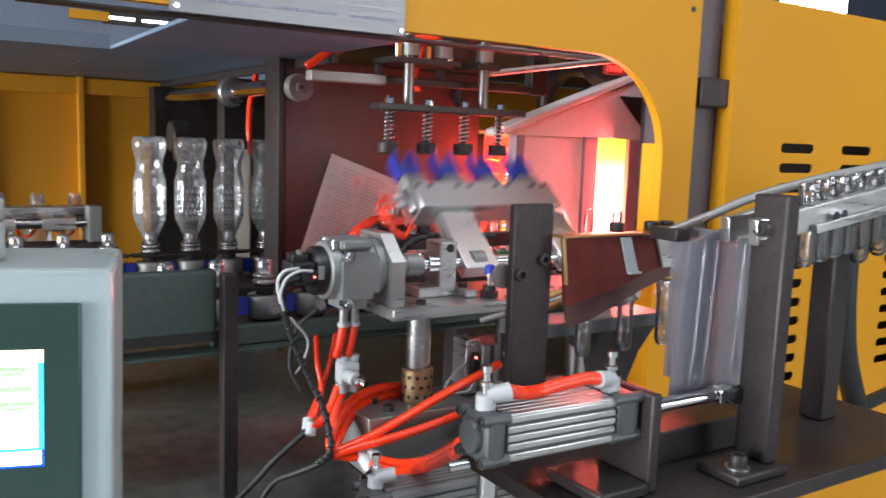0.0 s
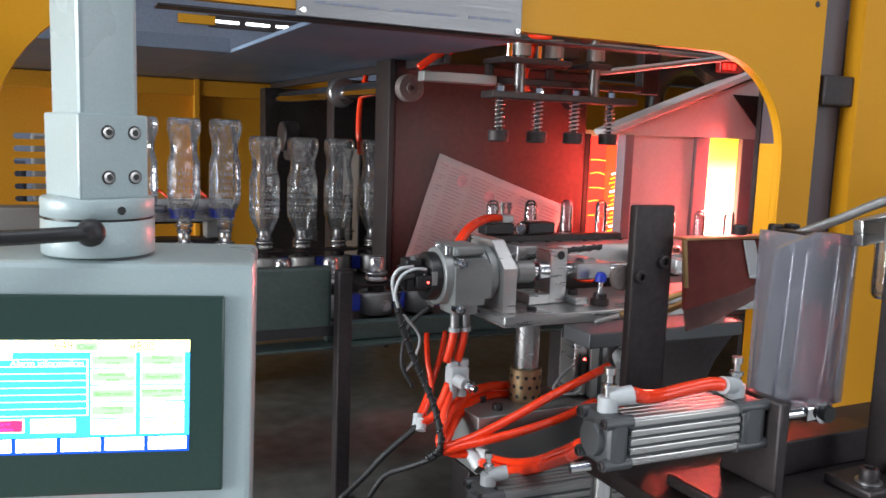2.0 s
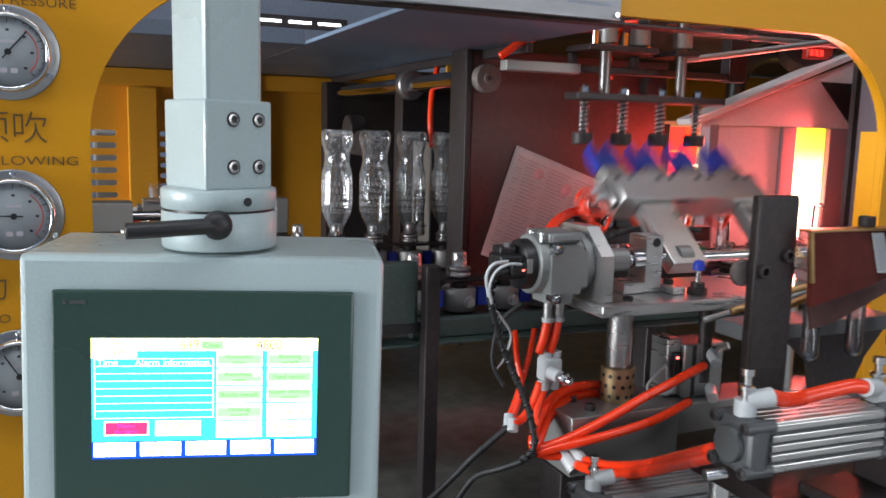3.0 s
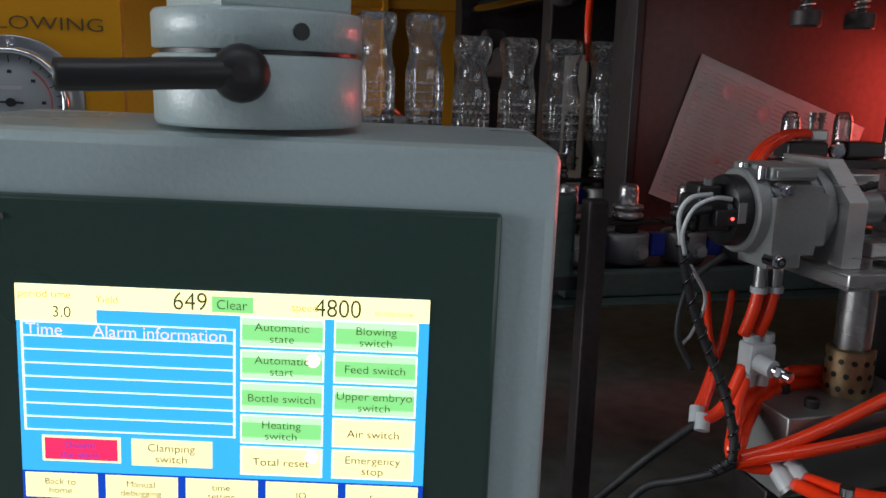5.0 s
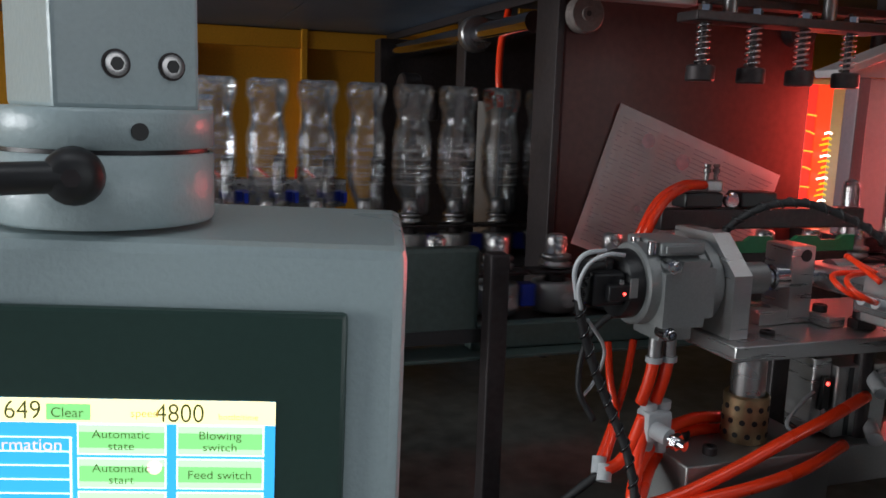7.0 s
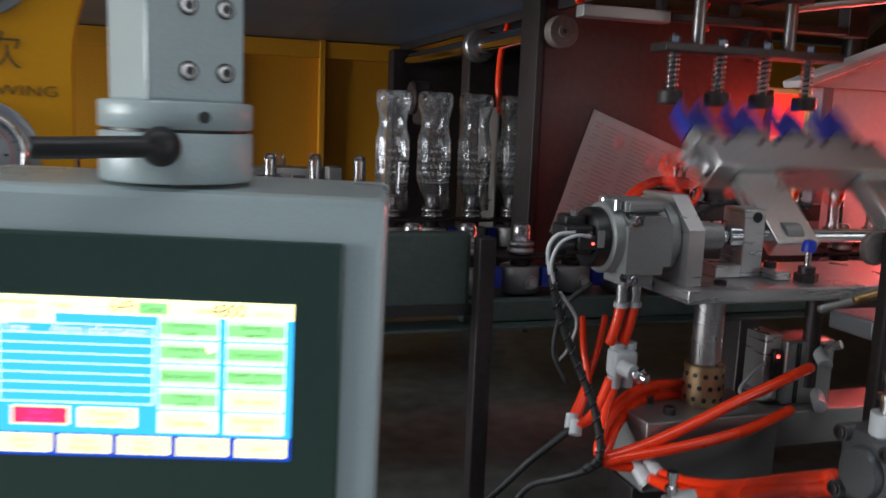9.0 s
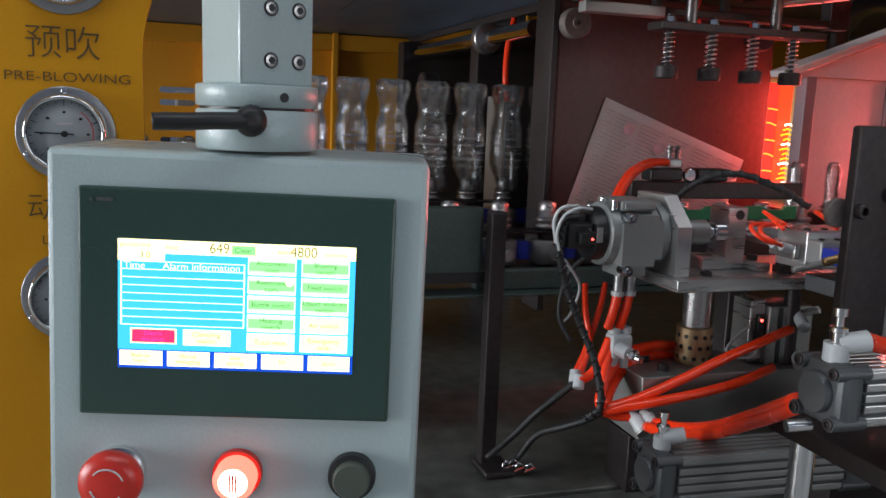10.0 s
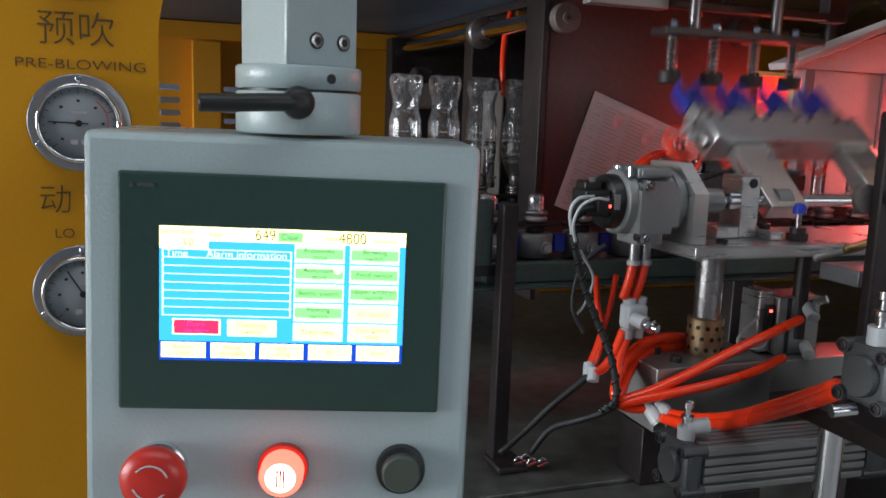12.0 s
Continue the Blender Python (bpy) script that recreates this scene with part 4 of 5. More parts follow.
part("spiral_wrap", tube(spiral(spline(CABLE_LINE, 26), 0.0050, 0.72), 0.0013, 6, 2), SHEATH, cables, "glossy black spiral wrap")
clips = thing("cable_clip", "small chrome hose clips lying on the deck", "clips")
for k, (x, y) in enumerate(((0.176, 1.15), (0.192, 1.142), (0.206, 1.137), (0.188, 1.155))):
    part("clip", tube([(x, y, 0.876), (x + 0.005, y, 0.887), (x + 0.011, y - 0.002, 0.885), (x + 0.013, y - 0.003, 0.876)], 0.0018, 6), CHROME, clips)
    part("clip_pin", cyl((x - 0.004, y - 0.006, 0.879), (x + 0.012, y - 0.004, 0.883), 0.003, seg=8), CHROME, clips)
manifold = thing("push_in_manifold", "white push-in fitting joining red air tubes", "fitting")
MP = ((0.311, 1.035, 0.985), (0.324, 1.030, 0.988), (0.314, 1.020, 0.974), (0.329, 1.015, 0.977))
for k in range(2):
    part("body", cyl(MP[k], MP[k + 2], 0.0098, seg=16), WHITE_PLASTIC, manifold)
    part("collar", cyl(Vector(MP[k]) - (Vector(MP[k + 2]) - Vector(MP[k])).normalized() * 0.008, MP[k], 0.0082, seg=14), WHITE_PLASTIC, manifold)
    part("ring", cyl(MP[k + 2], Vector(MP[k + 2]) + (Vector(MP[k + 2]) - Vector(MP[k])).normalized() * 0.004, 0.0105, seg=16), ALU_DULL, manifold)
for pts in (((0.313, 1.010, 0.983), (0.307, 0.940, 1.000), (0.300, 0.860, 1.035), (0.266, 0.750, 1.094), (0.218, 0.650, 1.148)), ((0.325, 1.010, 0.987), (0.322, 0.950, 1.004), (0.310, 0.870, 1.038), (0.272, 0.760, 1.096), (0.224, 0.660, 1.148))):
    part("air_tube", tube(pts, 0.0068), RED_TUBE, manifold, "orange-red air tube")


def air_cylinder(name, label, L, half, m, material):
    """A profile cylinder along x from 0 to L with end caps and tie screws."""
    t = thing(name, label, "air cylinder", m)
    bm = bmesh.new()
    ribs = []
    for i in range(4):
        for v in (-0.72, -0.34, 0.0, 0.34, 0.72):
            ribs.append((i, v))
    add_box(bm, (0.022, -half * 0.84, -half * 0.84), (L - 0.03, half * 0.84, half * 0.84), 0.003)
    part("barrel", bm, CAST, t)
    for i, v in ribs:
        w = 0.13 * half
        lo, hi = ((0.023, -half * 0.93, v * half - w), (L - 0.031, -half * 0.8, v * half + w)) if i == 0 else ((0.023, half * 0.8, v * half - w), (L - 0.031, half * 0.93, v * half + w)) if i == 1 else ((0.023, v * half - w, half * 0.8), (L - 0.031, v * half + w, half * 0.93)) if i == 2 else ((0.023, v * half - w, -half * 0.93), (L - 0.031, v * half + w, -half * 0.8))
        part("rib", box(lo, hi, 0.0012), material, t)
    for x0, x1 in ((0.0, 0.021), (L - 0.029, L)):
        part("end_cap", box((x0, -half, -half), (x1, half, half), 0.006), CAST, t)
        for sy in (-1, 1):
            for sz in (-1, 1):
                part("corner_boss", cyl((x0 - 0.004, sy * half * 0.78, sz * half * 0.78), (x1 + 0.004, sy * half * 0.78, sz * half * 0.78), half * 0.24, seg=16), CAST, t)
    for sy in (-1, 1):
        for sz in (-1, 1):
            hexbolt("tie_screw", (-0.004, sy * half * 0.78, sz * half * 0.78), (-1, 0, 0), half * 0.19, 0.002, t, BLACK_STEEL)
    part("boss", lathe([(0, 0.006), (half * 0.62, 0.006), (half * 0.66, 0.004), (half * 0.66, 0)], 24, pose(0, 0, 0, 0, -90, 0)), CAST, t)
    return t


def elbow(t, x, z, mirror=1):
    part("elbow", cyl((x, 0, z), (x, 0, z + 0.014), 0.0095, seg=16), WHITE_PLASTIC, t, "white push-in elbow")
    part("elbow", cyl((x, 0, z + 0.012), (x + 0.022 * mirror, -0.006, z + 0.016), 0.0085, seg=16), WHITE_PLASTIC, t, "white push-in elbow")
    part("adjust_screw", lathe([(0.005, 0), (0.005, 0.008), (0.007, 0.009), (0.007, 0.012), (0.0035, 0.013), (0.0035, 0.020), (0.0055, 0.021), (0.0055, 0.027), (0, 0.027)], 12, pose(x, 0, z + 0.014)), CHROME, t)


feedcyl = air_cylinder("feed_cylinder", "silver ribbed air cylinder with white elbows and red tube", 0.180, 0.0245, pose(0.214, 0.628, 1.1675, 0, 0, -2.5), ALU)
elbow(feedcyl, 0.012, 0.0235)
elbow(feedcyl, 0.160, 0.0225, -1)
part("air_tube", tube([(0.034, -0.006, 0.0395), (0.050, -0.004, 0.035), (0.070, 0, 0.033), (0.095, 0, 0.036), (0.125, -0.003, 0.040), (0.139, -0.005, 0.0385)], 0.0066), RED_TUBE, feedcyl, "orange-red air tube")
part("port", cyl((-0.004, 0.0, -0.026), (-0.022, 0.004, -0.028), 0.005, seg=12), CHROME, feedcyl)
bracket = thing("cylinder_bracket", "blackened steel bracket holding the feed cylinder", "bracket")
part("plate", box((0.3955, 0.582, 1.091), (0.4085, 0.655, 1.193), 0.003), BLACK_STEEL, bracket)
part("foot", box((0.33, 0.580, 1.091), (0.395, 0.660, 1.104), 0.003), BLACK_STEEL, bracket)
lowcyl = air_cylinder("lower_cylinder", "long silver air cylinder lying low beside the lift", 0.26, 0.028, pose(0.228, 0.870, 0.992, 0, 0, -3), ALU_DULL)
elbow(lowcyl, 0.015, 0.027)
part("mount", box((0.05, -0.02, -0.1235), (0.10, 0.02, -0.0285), 0.002), BLACK_STEEL, lowcyl)
tagged(part("stand_rod", cyl((0.328, 0.760, 0.868), (0.328, 0.760, 1.071), 0.012, seg=20), CHROME, smooth=True), "polished steel stand rod under the feeder", "rod")

# ---- preform feeder ----
feeder = thing("feeder_frame", "blackened steel feeder base with upright posts", "feeder frame")
part("base_plate", box((0.300, 0.532, 1.072), (0.882, 0.78, 1.090), 0.002), BLACK_STEEL, feeder)
part("guide_rail", box((0.43, 0.632, 1.0905), (0.60, 0.668, 1.128), 0.002), BLACK_STEEL, feeder)
part("front_post", box((0.547, 0.560, 1.102), (0.568, 0.602, 1.389), 0.003), BLACK_STEEL, feeder)
part("post_foot", box((0.492, 0.550, 1.0905), (0.575, 0.606, 1.1015), 0.003), BLACK_STEEL, feeder)
part("foot_washer", cyl((0.514, 0.570, 1.1015), (0.514, 0.570, 1.1038), 0.013, seg=20), GROUND, feeder)
hexbolt("bolt", (0.514, 0.570, 1.1038), (0, 0, 1), 0.0095, 0.013, feeder)
part("washer", cyl((0.5468, 0.584, 1.353), (0.5435, 0.584, 1.353), 0.012, seg=20), CHROME, feeder)
hexbolt("bolt", (0.5435, 0.584, 1.353), (-1, 0, 0), 0.0085, 0.009, feeder, BLACK_STEEL)
part("rear_post", box((0.765, 0.640, 1.091), (0.80, 0.672, 1.36), 0.003), BLACK_STEEL, feeder)
part("side_post", box((0.3425, 0.748, 1.091), (0.3965, 0.761, 1.367), 0.003), BLACK_STEEL, feeder)
part("pivot_lug", lathe([(0, 0), (0.013, 0), (0.014, 0.001), (0.014, 0.005), (0.013, 0.006), (0, 0.006)], 24, pose(0.3405, 0.7680, 1.286, 90)), NUT, feeder, "worn brown pivot lug")
for x, z in ((0.3825, 1.3050), (0.3510, 1.2895)):
    hexbolt("bolt", (x, 0.748, z), (0, -1, 0), 0.0072, 0.006, feeder, BLACK_STEEL)
part("under_leg", box((0.62, 0.66, 0.868), (0.68, 0.74, 1.071), 0.003), BLACK_STEEL, feeder)
chute = thing("preform_chute", "dark polished chute box coloured with a red reflection, brass edges", "chute", pose(-0.019, 0, 0))
# Red of this sheet is the oven's reflection, put into the colour.
part("box", sheet([(0.418, 1.330), (0.640, 1.330), (0.640, 1.305), (0.560, 1.287), (0.50, 1.268), (0.425, 1.252)], 0.732, 0.738), mat("glossy_sheet_red_reflection", (0.20, 0.045, 0.035), 0.16, 0.5, 60, 0.2, 0.03, 6), chute)
part("lower_sheet", sheet([(0.430, 1.251), (0.500, 1.267), (0.560, 1.286), (0.640, 1.304), (0.640, 1.290), (0.55, 1.262), (0.47, 1.232), (0.436, 1.226)], 0.739, 0.742), mat("dull_brown_sheet", (0.16, 0.08, 0.07), 0.3, 0.4, 60, 0.2, 0.05, 6), chute)
part("top_strip", box((0.412, 0.726, 1.3305), (0.66, 0.746, 1.3335), 0.001), GOLD, chute, "brass top strip")
part("end_strip", sheet([(0.4115, 1.3300), (0.4160, 1.3300), (0.4230, 1.2780), (0.4190, 1.2780)], 0.728, 0.7315), GOLD, chute, "brass end strip")
part("slant_rail", tube([(0.420, 0.79, 1.230), (0.50, 0.78, 1.258), (0.62, 0.75, 1.300)], 0.0045, 8), GOLD, chute)
part("slant_rail", tube([(0.430, 0.85, 1.222), (0.54, 0.84, 1.250), (0.66, 0.79, 1.278)], 0.0045, 8), GOLD, chute)
part("slant_rail", tube([(0.400, 0.86, 1.212), (0.52, 0.87, 1.228), (0.66, 0.86, 1.250)], 0.004, 8), ALU_DULL, chute)
part("clip_plate", sheet([(0.5005, 1.3285), (0.5150, 1.3285), (0.5300, 1.2880), (0.5140, 1.2880)], 0.727, 0.7305), WHITE_PLASTIC, chute, "white clip plate")
part("clip_foot", box((0.5140, 0.7235, 1.2850), (0.5330, 0.7305, 1.2878), 0.0008), WHITE_PLASTIC, chute, "white clip plate")
part("clip_plate", sheet([(0.5570, 1.3285), (0.6050, 1.3285), (0.6120, 1.2920), (0.5720, 1.2900)], 0.727, 0.7305), ALU, chute)
for x in (0.500, 0.557, 0.583):
    hexbolt("bolt", (x, 0.737, 1.3345), (0, 0, 1), 0.0088, 0.011, chute)
table = thing("grip_table", "small aluminium table behind the waiting preforms", "table")
part("top", box((0.472, 0.885, 1.170), (0.735, 0.945, 1.190), 0.002), CAST, table)
slide_base = thing("slide_base", "blackened steel block the small table slides on", "slide block")
part("block", box((0.50, 0.895, 0.869), (0.70, 0.935, 1.049), 0.003), BLACK_STEEL, slide_base)
part("gusset", sheet([(0.55, 1.1695), (0.735, 1.1695), (0.70, 1.13), (0.66, 1.05), (0.62, 1.05), (0.60, 1.13)], 0.90, 0.912), BLACK_STEEL, table)
slide = thing("escapement_plate", "hazy clear acrylic plate on the feed rod end", "slide plate")
part("plate", sheet([(0.470, 1.168), (0.545, 1.160), (0.600, 1.165), (0.602, 1.345), (0.540, 1.350), (0.486, 1.335)], 0.628, 0.632), ACRYLIC, slide)
part("fold", box((0.535, 0.6325, 1.165), (0.539, 0.70, 1.345), 0.001), ACRYLIC, slide)
for k, x in enumerate((0.500, 0.520, 0.566, 0.590)):
    part("crease", tube([(x - 0.006, 0.627, 1.17), (x, 0.6265, 1.22), (x + 0.003, 0.6265, 1.28), (x + 0.006, 0.627, 1.335)], 0.0012, 6), ACRYLIC, slide)
part("slot_rim", tube([(0.575, 0.6265, 1.30), (0.572, 0.6265, 1.20), (0.580, 0.6265, 1.185), (0.588, 0.6265, 1.20), (0.590, 0.6265, 1.30)], 0.0014, 6), ACRYLIC, slide)
part("rod", cyl((0.400, 0.614, 1.168), (0.530, 0.612, 1.168), 0.0075, seg=18), CHROME, slide, smooth=True)
part("rod_end", lathe([(0.006, 0), (0.012, 0.001), (0.012, 0.016), (0.006, 0.017)], 20, pose(0.542, 0.618, 1.168, 90)), CHROME, slide)
part("pin", cyl((0.542, 0.622, 1.168), (0.542, 0.595, 1.168), 0.0085, seg=18), BLACK, slide)
part("clevis", box((0.518, 0.602, 1.160), (0.532, 0.624, 1.176), 0.002), CHROME, slide)
rail = thing("preform_rail", "sloping aluminium preform rail with a bent chrome guide tube", "rail")
for y0, y1 in ((0.585, 0.597), (0.621, 0.633)):
    bm = bmesh.new()
    add_box(bm, (0, y0, -0.014), (0.62, y1, 0.014), 0.0015)
    bmesh.ops.transform(bm, matrix=Matrix.Translation((0.535, 0, 1.348)) @ Matrix.Rotation(radians(-8.5), 4, "Y"), verts=bm.verts)
    part("side_bar", bm, ALU, rail)
bm = bmesh.new()
add_box(bm, (0.09, 0.577, -0.016), (0.62, 0.5845, -0.006), 0.001)
bmesh.ops.transform(bm, matrix=Matrix.Translation((0.535, 0, 1.348)) @ Matrix.Rotation(radians(-8.5), 4, "Y"), verts=bm.verts)
part("lip", bm, ALU, rail)
part("guide_tube", tube([(0.505, 0.68, 1.340), (0.56, 0.67, 1.358), (0.615, 0.655, 1.380), (0.70, 0.63, 1.403), (0.80, 0.61, 1.422), (0.95, 0.60, 1.447)], 0.0055, 10), ALU_DULL, rail, "bent steel guide tube")
part("tube_clamp", box((0.497, 0.66, 1.331), (0.520, 0.70, 1.345), 0.002), BLACK_STEEL, rail)
part("white_block", box((0.86, 0.60, 1.405), (0.92, 0.64, 1.46), 0.004), WHITE_PLASTIC, rail)
part("rail_bolt", cyl((0.66, 0.5845, 1.364), (0.66, 0.578, 1.364), 0.006, seg=14), CHROME, rail)
part("rail_bolt", cyl((0.675, 0.5845, 1.366), (0.675, 0.578, 1.366), 0.006, seg=14), CHROME, rail)
drain = thing("corrugated_hose", "thick black corrugated hose hanging by the cabinet", "hose")
part("hose", tube([(1.15, 0.86, 1.40), (1.13, 0.85, 1.25), (1.15, 0.85, 1.10), (1.22, 0.86, 0.98)], 0.02, 12), RUBBER, drain)
part("hose", tube([(0.70, 0.70, 1.0), (0.85, 0.74, 0.985), (1.05, 0.82, 0.98), (1.4, 0.90, 0.97)], 0.013, 10), RUBBER, drain)

# solenoid and hose beside the loader
sol = thing("blow_solenoid", "black valve rail with chrome fittings and a red hose", "valve", pose(0.022, 0, 0.017))
part("rail", box((0.368, 1.222, 1.232), (0.675, 1.246, 1.257), 0.002), BLACK_STEEL, sol)
part("valve_block", box((0.398, 1.220, 1.2585), (0.452, 1.250, 1.277), 0.003), BLACK, sol)
part("valve_block", box((0.478, 1.220, 1.2585), (0.532, 1.250, 1.278), 0.003), BLACK, sol)
part("fitting_body", box((0.428, 1.222, 1.2775), (0.452, 1.244, 1.292), 0.003), GROUND, sol)
part("side_nut", lathe([(0, 0.008), (0.008, 0.008), (0.010, 0.006), (0.010, 0.0)], 18, pose(0.462, 1.222, 1.268, 90)), CHROME, sol)
for x in (0.434, 0.447):
    part("screw", lathe([(0.0028, 0), (0.0028, 0.008), (0.0046, 0.009), (0.0046, 0.013), (0.0026, 0.014), (0.0042, 0.016), (0.0042, 0.019), (0, 0.019)], 12, pose(x, 1.232, 1.292)), DARK_ROD, sol)
for dy in (0.0, 0.012):
    part("red_hose", tube([(0.430, 1.228 + dy, 1.286), (0.395, 1.215 + dy, 1.285), (0.360, 1.205 + dy, 1.270), (0.338, 1.20 + dy, 1.240), (0.33, 1.21 + dy, 1.20)], 0.0055), RED_TUBE, sol, "orange-red hose")
part("stand", box((0.40, 1.222, 1.131), (0.43, 1.236, 1.2315), 0.002), BLACK_STEEL, sol)
greenrail = thing("chain_guide", "green plastic chain guide with scalloped top edge", "guide rail")
part("guide", sheet([(0.45, 1.214)] + [(0.45 + 0.26 * k / 28, 1.229 + 0.006 * (1 if (k % 8) in (2, 3, 4, 5) else 0)) for k in range(29)] + [(0.71, 1.214)], 1.247, 1.2535), GREEN_PAD, greenrail)
part("guide_foot", box((0.47, 1.2473, 1.1395), (0.70, 1.2532, 1.2135), 0.001), BLACK_STEEL, greenrail)
hosek = thing("spiral_hose", "black spiral-wrapped hose looping to the loader", "hose")
HOSE_LINE = [(0.398, 1.13, 1.27), (0.412, 1.12, 1.30), (0.44, 1.10, 1.322), (0.48, 1.085, 1.325), (0.53, 1.07, 1.307), (0.565, 1.055, 1.285)]
part("hose", tube(HOSE_LINE, 0.0042, 10), RUBBER, hosek)
wrap = spiral(spline(HOSE_LINE, 24), 0.0046, 0.75)
part("spiral_wrap", tube(wrap, 0.0014, 6, 2), BLACK, hosek, "black plastic spiral wrap")

# ---- operator pendant ----
pend = thing("operator_pendant", "pale grey control pendant with a lit touch screen", "control panel", pose(-0.208, 0.6971, 1.232, -2.17, 0.76, -14.35))
bm = box((-0.1254, 0.0, -0.262), (0.1241, 0.115, 0.1003), 0.005)
for v in bm.verts:
    # the lid stays level while the face leans back
    v.co.z += 0.0050 * (v.co.y / 0.115) if v.co.z > 0.05 else 0.0
part("box", bm, PENDANT, pend)
part("speckle_seam", box((-0.121, 0.1155, -0.25), (0.121, 0.118, 0.09), 0.001), PENDANT, pend)
bez = part("touch_panel", box((-0.1028, -0.0055, -0.0763), (0.1028, -0.0005, 0.0763), 0.002), BEZEL, pend, "dark touch panel bezel with green screen glow in its colour")
part("logo_mark", sheet([(-0.0955, 0.0665), (-0.0925, 0.0665), (-0.094, 0.0695)], -0.0062, -0.0056), CAST, bez)
part("logo_mark", box((-0.0905, -0.0062, 0.0667), (-0.080, -0.0056, 0.0690), 0), CAST, bez)
SW, SH = 0.1545, 0.0861


def su(u, v, depth):
    return (-0.077 + SW * u, depth, 0.0429 - SH * v)


def pane(name, u0, v0, u1, v1, material, layer):
    y = -0.0058 - 0.00025 * layer
    p, q = su(u0, v1, y), su(u1, v0, y + 0.00012)
    return part(name, box((p[0], y, p[2]), (q[0], y + 0.00012, q[2]), 0), material, bez)


def swords(text, u, v, size, material, align="CENTER", wide=1.0):
    x, _, z = su(u, v, 0)
    o = words("screen_text", text, size, pose(x, -0.0074, z, 90), material, bez, wide, align)
    o.data.extrude = 0.00003


pane("screen", 0.0, 0.0, 1.0, 1.0, S_CYAN, 0)
pane("top_strip", 0.0, 0.0, 1.0, 0.105, S_YEL, 1)
pane("count_field", 0.0, 0.105, 0.195, 0.165, S_YEL, 1)
pane("clear_button", 0.475, 0.022, 0.575, 0.092, S_GRN, 2)
swords("period time", 0.075, 0.040, 0.0042, S_OCHRE)
swords("Yield", 0.225, 0.055, 0.0042, S_OCHRE)
swords("speed", 0.70, 0.055, 0.0042, S_OCHRE)
swords("bottle/time", 0.915, 0.065, 0.0032, S_OCHRE)
swords("3.0", 0.115, 0.118, 0.0060, S_DARK)
swords("649", 0.425, 0.050, 0.0098, S_DARK, wide=0.9)
swords("Clear", 0.525, 0.057, 0.0052, S_DARK)
swords("4800", 0.78, 0.055, 0.0098, S_DARK, wide=0.9)
for k in range(9):
    v = 0.165 + k * 0.0615
    pane("table_line", 0.012, v, 0.532, v + 0.006, S_LINE, 2)
for u in (0.012, 0.527):
    pane("table_line", u, 0.165, u + 0.005, 0.663, S_LINE, 3)
swords("Time      Alarm information", 0.27, 0.198, 0.0064, S_PINK, wide=1.05)
BTN = (("Automatic\nstate", S_GRN), ("Automatic\nstart", S_GRN), ("Bottle switch", S_GRN), ("Heating\nswitch", S_GRN), ("Total reset", S_BTN)), (("Blowing\nswitch", S_GRN), ("Feed switch", S_GRN), ("Upper embryo\nswitch", S_GRN), ("Air switch", S_BTN), ("Emergency\nstop", S_BTN))
for c, col in enumerate(BTN):
    u0 = 0.548 + 0.227 * c
    for r, (txt, mt) in enumerate(col):
        v0 = 0.112 + r * 0.148
        pane("button_shadow", u0 - 0.004, v0 - 0.006, u0 + 0.200, v0 + 0.130, S_LINE, 2)
        pane("button", u0, v0, u0 + 0.196, v0 + 0.122, mt, 3)
        if mt is S_GRN:
            pane("button_shine", u0, v0, u0 + 0.196, v0 + 0.028, S_PALE, 4)
            pane("button_shine", u0, v0 + 0.098, u0 + 0.196, v0 + 0.122, S_PALE, 4)
        swords(txt, u0 + 0.098, v0 + 0.062, 0.0044, S_DARK, wide=1.1)
for v in (0.290, 0.735):
    x, _, z = su(0.722, v, 0)
    part("indicator_dot", cyl((x, -0.0074, z), (x, -0.0072, z), 0.0026, seg=18), S_DOT, bez)
pane("button_shadow", 0.053, 0.685, 0.247, 0.805, S_YEL, 2)
pane("button", 0.060, 0.695, 0.240, 0.795, S_RED, 3)
swords("Disarm\nthe alarm", 0.15, 0.745, 0.0040, S_NAVY)
pane("button", 0.275, 0.685, 0.475, 0.81, S_BTN, 3)
swords("Clamping\nswitch", 0.375, 0.747, 0.0044, S_DARK, wide=1.1)
pane("tab_strip", 0.0, 0.855, 1.0, 1.0, S_NAVY, 1)
for k, txt in enumerate(("Back to\nhome", "Manual\ndebugging", "time\nsetting", "IO", "Servo")):
    pane("tab", 0.008 + 0.2 * k, 0.862, 0.188 + 0.2 * k, 0.98, S_BTN, 2)
    swords(txt, 0.098 + 0.2 * k, 0.918, 0.0036, S_DARK, wide=1.1)
ZB = -0.116
es = part("emergency_button", lathe([(0, 0.030), (0.012, 0.0295), (0.019, 0.027), (0.0205, 0.023), (0.0205, 0.018), (0.014, 0.014), (0.012, 0.0)], 32, pose(-0.0766, 0, ZB, 90)), REDBTN, pend, "red emergency stop mushroom button", smooth=True)
for a0 in (20, 200):
    part("arrow_mark", tube([(-0.0766 + 0.011 * math.cos(radians(a0 + s)), -0.0293, ZB + 0.011 * math.sin(radians(a0 + s))) for s in range(0, 121, 20)], 0.0007, 6, 3), WHITE_PLASTIC, es)
part("button_collar", lathe([(0.0145, 0.006), (0.0165, 0.005), (0.017, 0.0)], 28, pose(-0.0766, 0, ZB, 90)), CHROME, es)
pl = part("pilot_lamp", lathe([(0, 0.020), (0.0125, 0.019), (0.0142, 0.016), (0.0142, 0.006)], 32, pose(0.0022, 0, ZB, 90)), PILOT, pend, "lit red illuminated push button", smooth=True)
